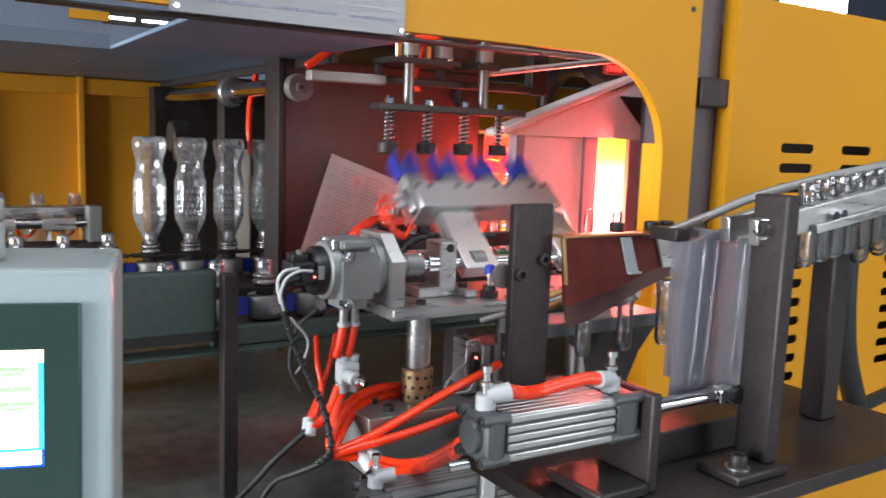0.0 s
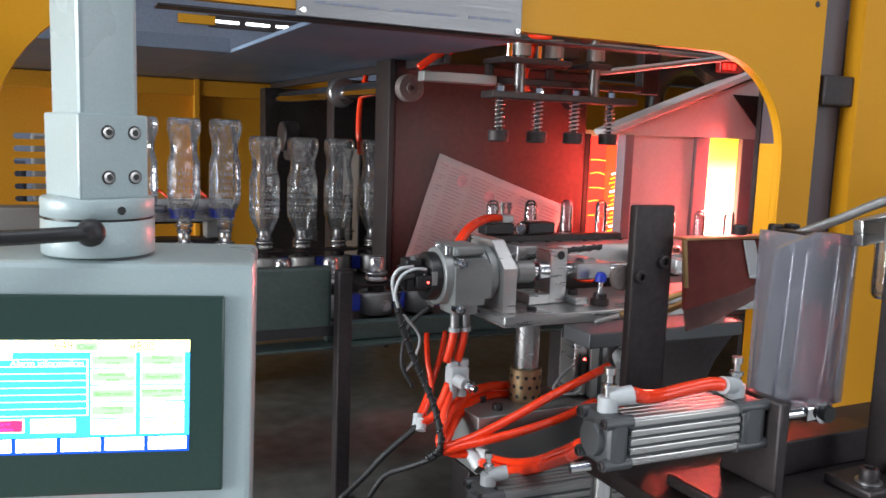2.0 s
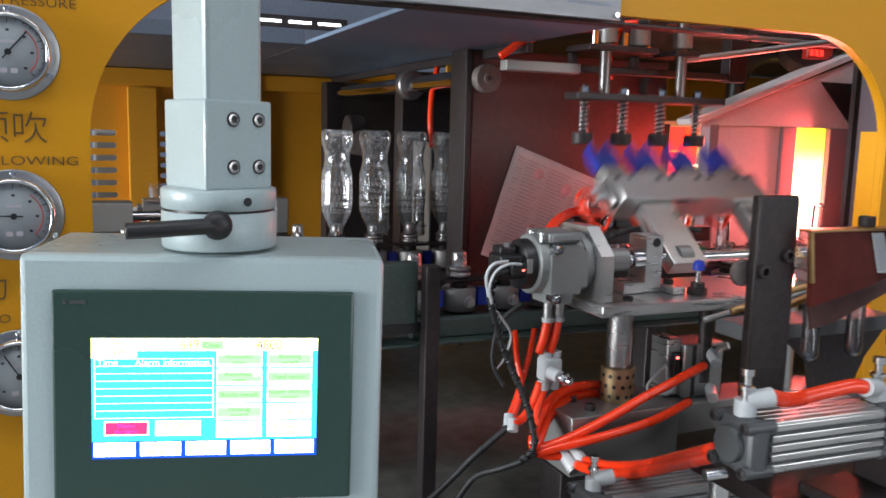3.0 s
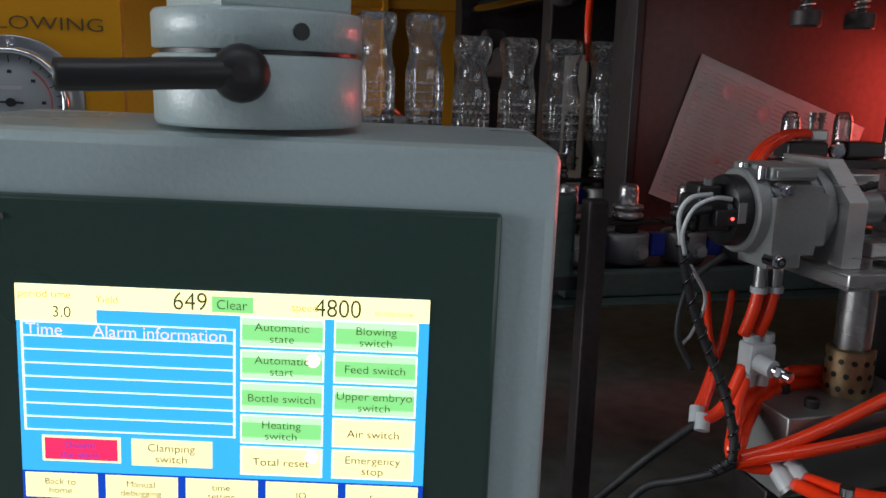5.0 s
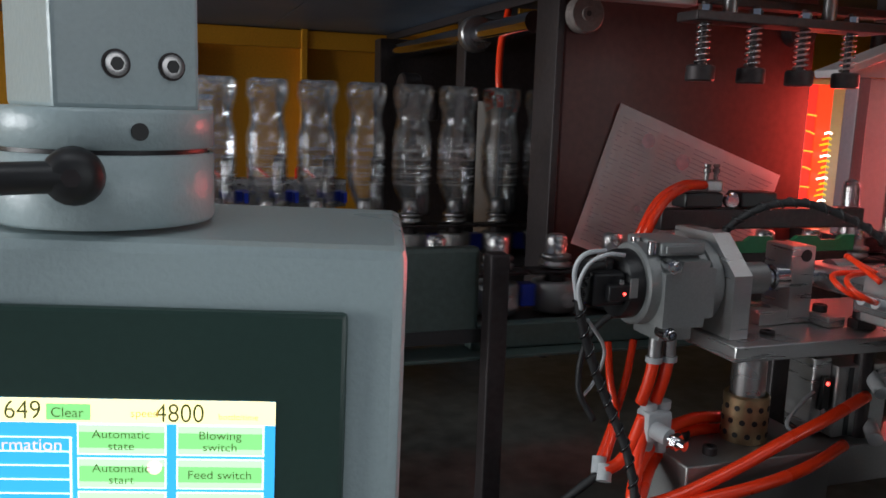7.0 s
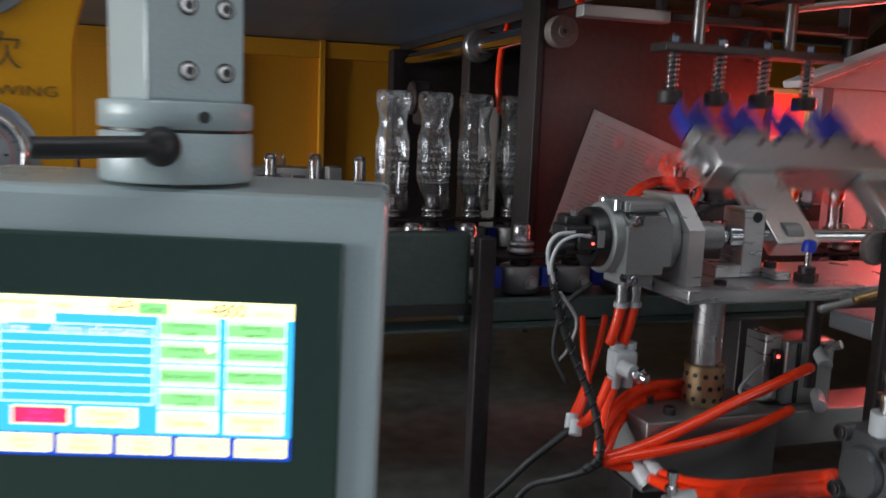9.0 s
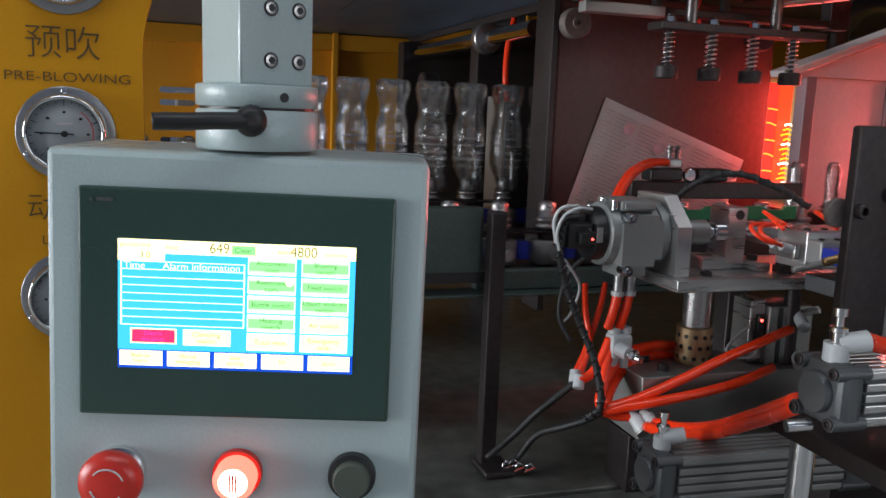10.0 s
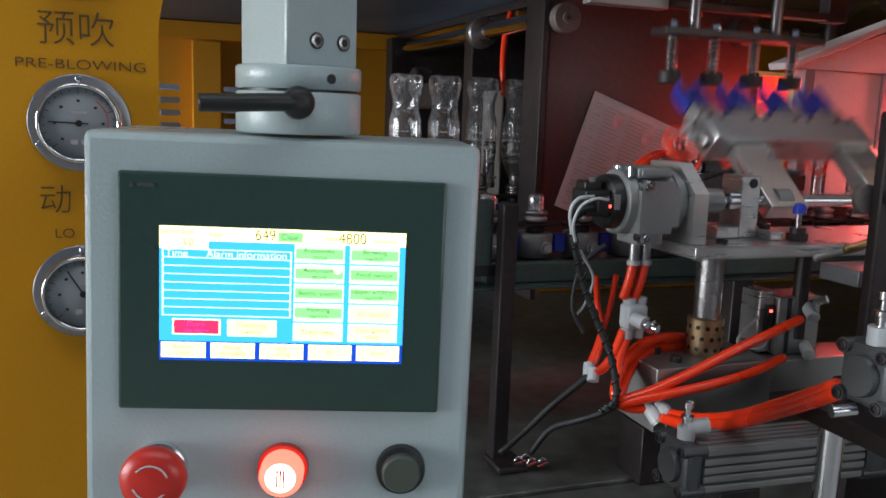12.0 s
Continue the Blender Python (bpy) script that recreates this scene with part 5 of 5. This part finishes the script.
part("collar", lathe([(0.0143, 0.006), (0.0165, 0.006), (0.0168, 0.0)], 28, pose(0.0022, 0, ZB, 90)), REDBTN, pl)
part("hot_core", lathe([(0, 0.0206), (0.0098, 0.0201)], 24, pose(0.0022, 0, ZB, 90)), PILOT_HOT, pl)
for k in range(3):
    part("cap_mark", box((-0.0003 + 0.002 * k, -0.0215, ZB - 0.006), (0.0007 + 0.002 * k, -0.0208, ZB + 0.006), 0), REDBTN, pl)
bb = part("push_button", lathe([(0, 0.014), (0.0115, 0.014), (0.0128, 0.012), (0.0128, 0.006)], 32, pose(0.0799, 0, ZB, 90)), mat("dull_green_black_cap", (0.06, 0.075, 0.06), 0.5), pend, "dark unlit push button", smooth=False)
part("collar", lathe([(0.013, 0.007), (0.0162, 0.006), (0.0166, 0.0)], 28, pose(0.0799, 0, ZB, 90)), BLACK, bb)
pole = thing("pendant_pole", "pale grey pendant pole with a clamp collar and bolted head", "pole", pose(-0.192, 0.738, 1.334))
part("collar_base", lathe([(0, 0.0005), (0.0405, 0.0005), (0.0415, 0.002), (0.0415, 0.0265), (0.040, 0.0275)], 72), PENDANT, pole, smooth=False)
part("collar_gap", lathe([(0.039, 0.026), (0.039, 0.030)], 40), BLACK, pole)
part("collar_top", lathe([(0.040, 0.0292), (0.0415, 0.030), (0.0415, 0.0425), (0.0405, 0.044), (0, 0.044)], 72), PENDANT, pole)
head = bmesh.new()
add_box(head, (-0.0285, -0.029, 0.0435), (0.0265, 0.027, 0.107), 0.002)
bmesh.ops.rotate(head, cent=(0, 0, 0), matrix=Matrix.Rotation(radians(23.5), 3, "Z"), verts=head.verts)
hd = part("head", head, PENDANT, pole)
bm = bmesh.new()
add_box(bm, (-0.0250, -0.0245, 0.100), (0.0220, 0.0225, 1.1), 0.004)
bmesh.ops.rotate(bm, cent=(0, 0, 0), matrix=Matrix.Rotation(radians(23.5), 3, "Z"), verts=bm.verts)
part("tube", bm, PENDANT, pole)
part("tube_arm", box((-0.03, -0.02, 1.1005), (0.03, 1.2, 1.16), 0.006), PENDANT, pole)
R23 = Matrix.Rotation(radians(23.5), 3, "Z")
for x in (-0.006, 0.015):
    for z in (0.060, 0.0935):
        at = R23 @ Vector((x, -0.029, z))
        dn = R23 @ Vector((0, -1, 0))
        part("counterbore", cyl(at - dn * 0.001, at + dn * 0.0004, 0.0053, seg=24), BLACK_STEEL, hd)
        hexbolt("socket_bolt", at + dn * 0.0004, dn, 0.0044, 0.0012, hd, GROUND)
        part("hex_socket", cyl(at + dn * 0.0006, at + dn * 0.00168, 0.0026, seg=6), BLACK, hd)
at = R23 @ Vector((-0.003, -0.0415, 0.036))
part("grub_hole", cyl(at, at + (R23 @ Vector((0, -1, 0))) * 0.0006, 0.0032, seg=14), BLACK, pole)
lv = part("lever", tube([(-0.010, -0.048, 0.0205), (-0.030, -0.050, 0.0200), (-0.050, -0.050, 0.0190), (-0.068, -0.050, 0.0185)], 0.0056, 20), BLACK, pole, "black clamping lever")
part("lever_hub", lathe([(0, 0.013), (0.006, 0.013), (0.0095, 0.010), (0.0105, 0.004), (0.0095, 0.0)], 20, pose(-0.008, -0.0405, 0.0205, 90)), BLACK, lv, smooth=True)
part("lever_screw", lathe([(0, 0.0134), (0.0034, 0.0134)], 6, pose(-0.008, -0.0405, 0.0205, 90)), BLACK_STEEL, lv)

# ---- loader arm and take-out arm ----


def gripper(owner, x, r, flip):
    """A white gripper body with two blue fingers; it reaches along -y from radius r."""
    g = part("gripper", box((x - 0.021, -r - 0.026, -0.014), (x + 0.021, -r - 0.0005, 0.014), 0.003), ALU_DULL, owner, "small pneumatic gripper with blue fingers")
    for s in (-1, 1):
        bm = bmesh.new()
        pts = [(0.002, 0.0), (0.021, 0.001), (0.0235, 0.030), (0.019, 0.052), (0.013, 0.056), (0.0115, 0.042), (0.012, 0.032), (0.002, 0.024)]
        top = [bm.verts.new((x + s * px, -r - 0.0262 - py, 0.008)) for px, py in pts]
        bot = [bm.verts.new((x + s * px, -r - 0.0262 - py, -0.008)) for px, py in pts]
        bm.faces.new(top), bm.faces.new(bot[::-1])
        for k in range(len(pts)):
            j = (k + 1) % len(pts)
            bm.faces.new((top[k], bot[k], bot[j], top[j]))
        bmesh.ops.recalc_face_normals(bm, faces=bm.faces)
        part("finger", bm, BLUE, g)
        hexbolt("screw", (x + s * 0.011, -r - 0.013, 0.0142), (0, 0, 1), 0.0035, 0.002, g)


def flip_arm(name, label, xs, arms, x0, x1, r0, r1):
    t = thing(name, label, "gripper arm")
    part("beam", box((x0, -r1, -0.023), (x1, -r0, 0.023), 0.002), ALU, t)
    for a in arms:
        part("arm_plate", box((a - 0.031, -r0 + 0.0005, -0.012), (a + 0.031, 0.022, 0.012), 0.002), ALU, t)
        part("hub", lathe([(0.009, -0.012), (0.017, -0.012), (0.017, 0.012), (0.009, 0.012)], 20, pose(a, 0, 0, 0, 90, 0)), ALU_DULL, t)
    for x in xs:
        gripper(t, x, r1, True)
        for q in (-0.012, 0.012):
            for f in (-1, 1):
                hexbolt("beam_screw", (x + q, -r1 + 0.010, f * 0.0231), (0, 0, f), 0.0042, 0.0016, t)
    for k, x in enumerate(xs):
        part("air_tube", tube([(x - 0.015, -r0 - 0.01, 0.024), (x - 0.03, -r0 + 0.01, 0.036), (x - 0.045, -r0 - 0.01, 0.038), (x - 0.05, -r1 + 0.005, 0.025)], 0.0028, 6), RED_TUBE, t, "thin red air tube")
    part("manifold", box((x0 - 0.012, -r1 + 0.005, -0.012), (x0 - 0.0005, -r0 - 0.002, 0.006), 0.002), GROUND, t)
    for q in (0.012, 0.028):
        part("end_fitting", cyl((x0 - 0.012, -r1 + q, 0.000), (x0 - 0.026, -r1 + q, 0.004), 0.0052, seg=12), WHITE_PLASTIC, t)
        part("air_tube", tube([(x0 - 0.024, -r1 + q, 0.004), (x0 - 0.042, -r1 + q - 0.004, 0.010), (x0 - 0.050, -r1 + q + 0.006, 0.018), (x0 - 0.040, -r1 + q + 0.020, 0.024), (x0 - 0.006, -r0 - 0.012, 0.026)], 0.0026, 8), RED_TUBE, t, "thin red air tube")
    return t


loader = flip_arm("loader_gripper", "aluminium flip arm with four blue-fingered preform grippers", PX, (0.516, 0.706), 0.452, 0.732, 0.097, 0.150)
PITCH = 0.0775
TX = [-0.142 + PITCH * k for k in range(4)]
take = flip_arm("takeout_gripper", "aluminium take-out arm with four blue-fingered bottle grippers", TX, (-0.08, 0.03), -0.175, 0.125, 0.08, 0.118)
TY, TZ = 1.880, 1.238
takebase = thing("takeout_drive", "silver take-out shaft drive with a clamped bearing", "drive")
part("shaft", cyl((-0.35, TY, TZ), (0.11, TY, TZ), 0.010, seg=16), CHROME, takebase)
part("body", box((-0.32, TY - 0.03, TZ - 0.03), (-0.20, TY + 0.03, TZ + 0.03), 0.004), ALU_DULL, takebase)
part("bearing", box((0.085, TY - 0.022, TZ - 0.04), (0.112, TY + 0.022, TZ + 0.035), 0.003), ALU_DULL, takebase)
part("stand", box((-0.32, TY - 0.04, 0.873), (0.112, TY + 0.04, TZ - 0.041), 0.003), BLACK_STEEL, takebase)

# ---- chain carriers ----
YF, YB = 1.284, 1.683
RAD, YM = (YB - YF) / 2, (YB + YF) / 2
XL = -0.289125
NC = 58
XR = XL + (NC * PITCH - 2 * math.pi * RAD) / 2
STRAIGHT = XR - XL


def on_chain(s):
    """The place and heading on the chain at length s from the front strand's left end; it runs to the right in front."""
    s %= NC * PITCH
    if s < STRAIGHT:
        return XL + s, YF, 0.0
    s -= STRAIGHT
    if s < math.pi * RAD:
        a = s / RAD
        return XR + RAD * math.sin(a), YM - RAD * math.cos(a), a
    s -= math.pi * RAD
    if s < STRAIGHT:
        return XR - s, YB, math.pi
    a = (s - STRAIGHT) / RAD
    return XL - RAD * math.sin(a), YM + RAD * math.cos(a), math.pi + a


S0 = (0.177 - XL) % PITCH
carrier = thing("chain_carrier", "steel mandrel on a black chain link with a grey bearing body", "chain carrier", pose(0, 0, -3), "carriers of the preform chain")
part("mandrel", lathe([(0, 0.048), (0.0085, 0.0475), (0.0110, 0.045), (0.0116, 0.040), (0.0116, 0.024), (0.0135, 0.0235), (0.0180, 0.0225), (0.0185, 0.021), (0.0185, 0.0175), (0.0160, 0.0165), (0.0160, 0.0135), (0.0185, 0.0125), (0.0185, 0.0075), (0.012, 0.006)], 24), GROUND, carrier, smooth=False)
part("link", box((-0.037, -0.016, 0.0), (0.037, 0.016, 0.005), 0.002), BLACK_STEEL, carrier)
part("spindle", lathe([(0.014, -0.001), (0.014, -0.010), (0.012, -0.011)], 18), BLACK_STEEL, carrier)
part("bearing_body", lathe([(0.006, -0.010), (0.026, -0.010), (0.0275, -0.012), (0.0275, -0.044), (0.025, -0.047), (0, -0.047)], 26), ALU_DULL, carrier)
part("bolt", cyl((0.006, -0.0265, -0.030), (0.006, -0.036, -0.030), 0.0072, seg=6), GROUND, carrier)
part("washer", cyl((0.006, -0.026, -0.030), (0.006, -0.0295, -0.030), 0.0095, seg=16), GROUND, carrier)
part("spacer", box((-0.048, -0.010, -0.040), (-0.029, 0.010, -0.012), 0.002), BLUE, carrier, "blue plastic spacer")
CZ = 1.190
carriers = [carrier] + [copy_thing(carrier, pose(0, 0, -3)) for k in range(NC - 1)]

# ---- bottles and preforms ----
bottle = thing("blown_bottle", "clear plastic bottle standing on its neck with a ribbed waist", "bottle", pose(0, 0, -3), "blown bottles on the chain")
prof = [(0.0125, 0.004), (0.0125, 0.008), (0.0138, 0.009), (0.0138, 0.011), (0.0125, 0.012), (0.0125, 0.018), (0.0165, 0.019), (0.0165, 0.022), (0.0130, 0.023), (0.0135, 0.030), (0.018, 0.042), (0.0245, 0.055), (0.0288, 0.068), (0.0302, 0.080)]
for k in range(12):
    prof.append((0.0302 - (0.0010 if k % 2 else 0.0), 0.084 + k * 0.0042))
prof += [(0.0300, 0.138), (0.0270, 0.150), (0.0245, 0.160), (0.0240, 0.170), (0.0250, 0.180), (0.0275, 0.192), (0.0300, 0.204), (0.0303, 0.214), (0.0285, 0.222), (0.0240, 0.2255), (0.018, 0.222), (0.008, 0.214), (0, 0.212)]
fine = []
for (r0, z0), (r1, z1) in zip(prof, prof[1:]):
    k = 3 if z0 > 0.19 and r0 > 0.02 else 1
    fine += [(r0 + (r1 - r0) * i / k, z0 + (z1 - z0) * i / k) for i in range(k)]
bm = lathe(fine + [prof[-1]], 56)
for v in bm.verts:
    r = Vector((v.co.x, v.co.y)).length
    a = math.atan2(v.co.y, v.co.x)
    z = v.co.z
    w = 0.0
    if z > 0.19 and r > 0.01:
        w = 0.0022 * math.cos(5 * a) + 0.0012 * noise.noise(Vector((v.co.x * 160, v.co.y * 160, z * 190)))
        v.co.z += 0.0012 * noise.noise(Vector((v.co.x * 140, v.co.y * 140, z * 90 + 5)))
    elif 0.083 < z < 0.132:
        w = 0.0008 * math.cos(14 * a)
    elif 0.135 < z < 0.175:
        w = 0.0008 * math.cos(18 * a + z * 900)
    if r > 1e-4:
        v.co.x *= (r + w) / r
        v.co.y *= (r + w) / r
part("body", bm, PET, bottle, smooth=True)
# Embossed rows plus scattered whitened dots that stand in for glints.
bm = bmesh.new()
rng = random.Random(5)
spots = [(2 * math.pi * (k + 0.5 * (i % 2)) / 22, 0.066 + 0.0135 * i, 0.0027) for i in range(5) for k in range(22)]
spots += [(rng.uniform(0, 2 * math.pi), rng.uniform(0.128, 0.158), 0.0017) for k in range(70)]
spots += [(rng.uniform(0, 2 * math.pi), rng.uniform(0.190, 0.224), 0.0024) for k in range(60)]
for a, z, s in spots:
    i = next(n for n in range(len(prof) - 1) if prof[n + 1][1] >= z or n == len(prof) - 2)
    (r0, z0), (r1, z1) = prof[i], prof[i + 1]
    r = r0 + (r1 - r0) * (z - z0) / max(1e-6, z1 - z0)
    m = Matrix.Rotation(a, 4, "Z") @ Matrix.Translation((r, 0, z)) @ Matrix.Diagonal((0.4, rng.uniform(0.7, 1.3), rng.uniform(0.35, 0.7), 1))
    bmesh.ops.create_icosphere(bm, subdivisions=1, radius=s, matrix=m)
tagged(part("embossing", bm, DIMPLE, bottle, smooth=True), kind="stuff")
part("neck_ring", lathe([(0.0128, 0.019), (0.0168, 0.0188), (0.0168, 0.0222), (0.0128, 0.0222)], 28), PREFORM, bottle)
for k in range(2):
    part("neck_thread", lathe([(0.0127, 0.0065 + 0.005 * k), (0.0142, 0.0072 + 0.005 * k), (0.0142, 0.0086 + 0.005 * k), (0.0127, 0.0092 + 0.005 * k)], 28), PREFORM, bottle)
preform = thing("preform", "clear plastic test-tube preform with a threaded neck", "preform", pose(0, 0, -3), "preforms fed through the machine")
part("tube", lathe([(0.0105, -0.021), (0.0125, -0.021), (0.0125, -0.004), (0.0120, 0.003), (0.0112, 0.010), (0.0112, 0.064), (0.0098, 0.070), (0.0060, 0.0745), (0, 0.0757)], 22), PREFORM, preform, smooth=True)
part("inner_wall", lathe([(0.0104, -0.0205), (0.0095, 0.0), (0.0085, 0.012), (0.0085, 0.062), (0.006, 0.068), (0, 0.070)], 22), PREFORM, preform, smooth=True)
part("neck_ring", lathe([(0.0126, -0.002), (0.0165, -0.002), (0.0165, 0.0005), (0.0126, 0.0005)], 22), PREFORM, preform)
part("neck_thread", lathe([(0.0126, -0.014), (0.0140, -0.0134), (0.0140, -0.0118), (0.0126, -0.0112)], 22), PREFORM, preform)


# ---- what moves ----
def ramp_at(t, keys):
    """The value at t, gliding between (time, value) keys."""
    if t <= keys[0][0]:
        return keys[0][1]
    for (t0, v0), (t1, v1) in zip(keys, keys[1:]):
        if t <= t1:
            f = (t - t0) / (t1 - t0)
            return v0 + (v1 - v0) * f * f * (3 - 2 * f)
    return keys[-1][1]


def linear_at(t, keys):
    for (t0, v0), (t1, v1) in zip(keys, keys[1:]):
        if t0 <= t <= t1:
            return v0 + (v1 - v0) * (t - t0) / (t1 - t0)
    return keys[-1][1]


LIFT = ((0, 0), (0.2, -0.002), (0.5, -0.014), (1.0, -0.029), (1.2, -0.030), (1.42, 0), (1.72, 0), (2.0, -0.010), (2.5, -0.0285), (2.8, -0.029), (2.97, 0), (3, 0))
SWING = ((0, 42), (0.1, 88), (0.2, 150), (0.28, 178), (0.4, 180), (1.44, 180), (1.5, 172), (1.6, 130), (1.7, 92), (1.8, 42), (1.9, 8), (2.0, 0), (2.84, 0), (2.92, 12), (3, 42))
PRESS = ((0, -0.020), (0.22, 0), (2.08, 0), (2.3, -0.117), (2.78, -0.117), (3.0, -0.020))
INDEX = ((0, 0), (0.33, 0), (1.22, 1), (3, 1))
CLAMP = ((0, 0.0), (0.18, 0.0), (0.4, 1.0), (1.12, 1.0), (1.32, 0), (3, 0))
TAKE = ((0, 2), (0.55, 2), (0.68, 60), (0.80, 120), (0.95, 180), (2.52, 180), (2.62, 165), (2.72, 125), (2.82, 92), (2.9, 55), (3, 2))
TLIFT = ((0, 0.0), (0.9, 0), (1.65, 0), (1.95, 0.030), (2.6, 0.030), (3, 0))
SLIDE = ((0, 0), (1.6, 0), (2.0, -0.062), (2.45, -0.062), (2.75, 0), (3, 0))
TABLE = ((0, 0), (1.48, 0), (1.72, -0.080), (2.50, -0.080), (2.80, 0), (3, 0))
PERIOD = 3.0
TICKS = [round(0.1 * k, 2) for k in range(121)]


def phase(t):
    k = math.floor(t / PERIOD + 1e-6)
    return k, max(0.0, t - k * PERIOD)


def indexed(t):
    k, p = phase(t)
    return 4 * PITCH * (k + ramp_at(p, INDEX))


def loader_pose(t):
    _, p = phase(t)
    return pose(0, AX, AZ + linear_at(p, LIFT)) @ Matrix.Rotation(radians(180 - linear_at(p, SWING)), 4, "X").inverted()


def take_pose(t):
    _, p = phase(t)
    return pose(0, TY, TZ + ramp_at(p, TLIFT)) @ Matrix.Rotation(radians(180 - linear_at(p, TAKE)), 4, "X").inverted()


def preform_pose(n, slot, t):
    """Preform batch n: waits in the feeder, is flipped over at 3n + 1.5 s, then rides on the chain."""
    t0 = PERIOD * n
    x = PX[slot]
    grip = pose(x, -0.217, -0.012) @ Matrix.Rotation(math.pi, 4, "X")
    if t < t0 + 1.45:
        # one step along the feeder in each cycle
        step = ramp_at((t - t0) % PERIOD, ((0, 0), (1.95, 0), (2.55, 1), (3, 1))) if t < t0 else 0
        j = 4 * max(0, math.ceil((t0 - t) / PERIOD)) + slot - 4 * step if t < t0 else slot
        if j <= 3.001:
            return pose(PX[0] + 0.0765 * j, AX - 0.217, 1.224, 180)
        u = j - 3
        return pose(PX[3] + 0.02 + 0.027 * u, max(0.609, AX - 0.217 - 0.12 * u), 1.29 + 0.009 * u + 0.0875 * min(1, u / 2) - 0.02, 180)
    if t <= t0 + 2.86:
        return loader_pose(t) @ grip
    s = indexed(t) - indexed(t0 + 2.86)
    cx, cy, a = on_chain((x - XL) + s)
    return pose(cx, cy, 1.231)


def bottle_pose(n, slot, t):
    """Bottle batch n leaves the mould in cycle n, waits, is lifted out in cycle n + 1."""
    t0 = PERIOD * n
    cx = 0.478 + PITCH * slot - 4 * PITCH * min(2.0, max(0.0, (indexed(t) - indexed(t0)) / (4 * PITCH)))
    base = 1.196
    t1 = t0 + PERIOD + 1.3
    if t < t1:
        return pose(cx, YB, base)
    rest = take_pose(t1).inverted() @ pose(cx, YB, base)
    if t < t0 + 2 * PERIOD - 0.02:
        return take_pose(t) @ rest
    fall = min(1.0, (t - t0 - 2 * PERIOD) / 0.3)
    m = take_pose(t0 + 2 * PERIOD) @ rest
    return Matrix.Translation((-0.30 * (t - t0 - 2 * PERIOD > 0.3) * min(3, (t - t0 - 2 * PERIOD - 0.3)), 0.05 * fall, -0.19 * fall)) @ m


def keyed(ob, place, times=TICKS):
    """Keys where something changes, and at the ends of every rest."""
    rows = [(t, place(t)) for t in times]
    keep = []
    for i, (t, m) in enumerate(rows):
        same = 0 < i < len(rows) - 1 and all(max(abs(m[r][c] - rows[j][1][r][c]) for r in range(3) for c in range(4)) < 1e-6 for j in (i - 1, i + 1))
        if not same:
            keep.append((t, m))
    walk(ob, keep)


def motions():
    keyed(lift, lambda t: pose(0, 0, linear_at(phase(t)[1], LIFT)))
    def hose_at(t):
        p = phase(t)[1]
        c = Matrix.Translation((0, AX, AZ))
        return pose(0, 0, linear_at(p, LIFT)) @ c @ Matrix.Rotation(radians((linear_at(p, SWING) - 180) * 0.4), 4, "X") @ c.inverted()
    keyed(hosek, hose_at)
    keyed(loader, loader_pose)
    keyed(take, take_pose)
    keyed(pusher, lambda t: pose(0, 0, ramp_at(phase(t)[1], PRESS)))
    for ob in (platen, paper):
        keyed(ob, lambda t: pose(0, -0.041 * ramp_at(phase(t)[1], CLAMP), 0))
    keyed(table, lambda t: pose(ramp_at(phase(t)[1], TABLE), 0, 0))
    keyed(slide, lambda t: pose(ramp_at(phase(t)[1], SLIDE), 0, 0))
    for k, ob in enumerate(carriers):
        def at(t, k=k):
            x, y, a = on_chain(S0 + k * PITCH + indexed(t))
            return pose(x, y, CZ, 0, 0, math.degrees(a))
        keyed(ob, at)
    for n in range(-3, 5):
        for slot in range(4):
            if n >= -2:
                ob = copy_thing(preform, pose(0, 0, 0))
                keyed(ob, lambda t, n=n, slot=slot: preform_pose(n, slot, t))
            ob = copy_thing(bottle, pose(0, 0, 0))
            if n > -3:
                keyed(ob, lambda t, n=n, slot=slot: bottle_pose(n, slot, t))
            else:
                keyed(ob, lambda t, slot=slot: pose(0.86 + PITCH * slot + 0.4, YB, 1.196))
    # waiting preforms further up the rail, and those heating on the chain
    for j in range(16, 30):
        ob = copy_thing(preform, pose(0, 0, 0))
        ob.matrix_world = pose(0.60 + 0.027 * (j - 14), 0.609, 1.370 + 0.0040 * (j - 14), 180)
    for k in range(18):
        ob = copy_thing(preform, pose(0, 0, 0))

        def at(t, k=k):
            x, y, a = on_chain((PX[3] - XL) + (9 + k) * PITCH + indexed(t))
            return pose(x, y, 1.231)
        keyed(ob, at)
    for ob in (preform, bottle):
        for o in (*ob.children_recursive, ob):
            bpy.data.objects.remove(o)


motions()
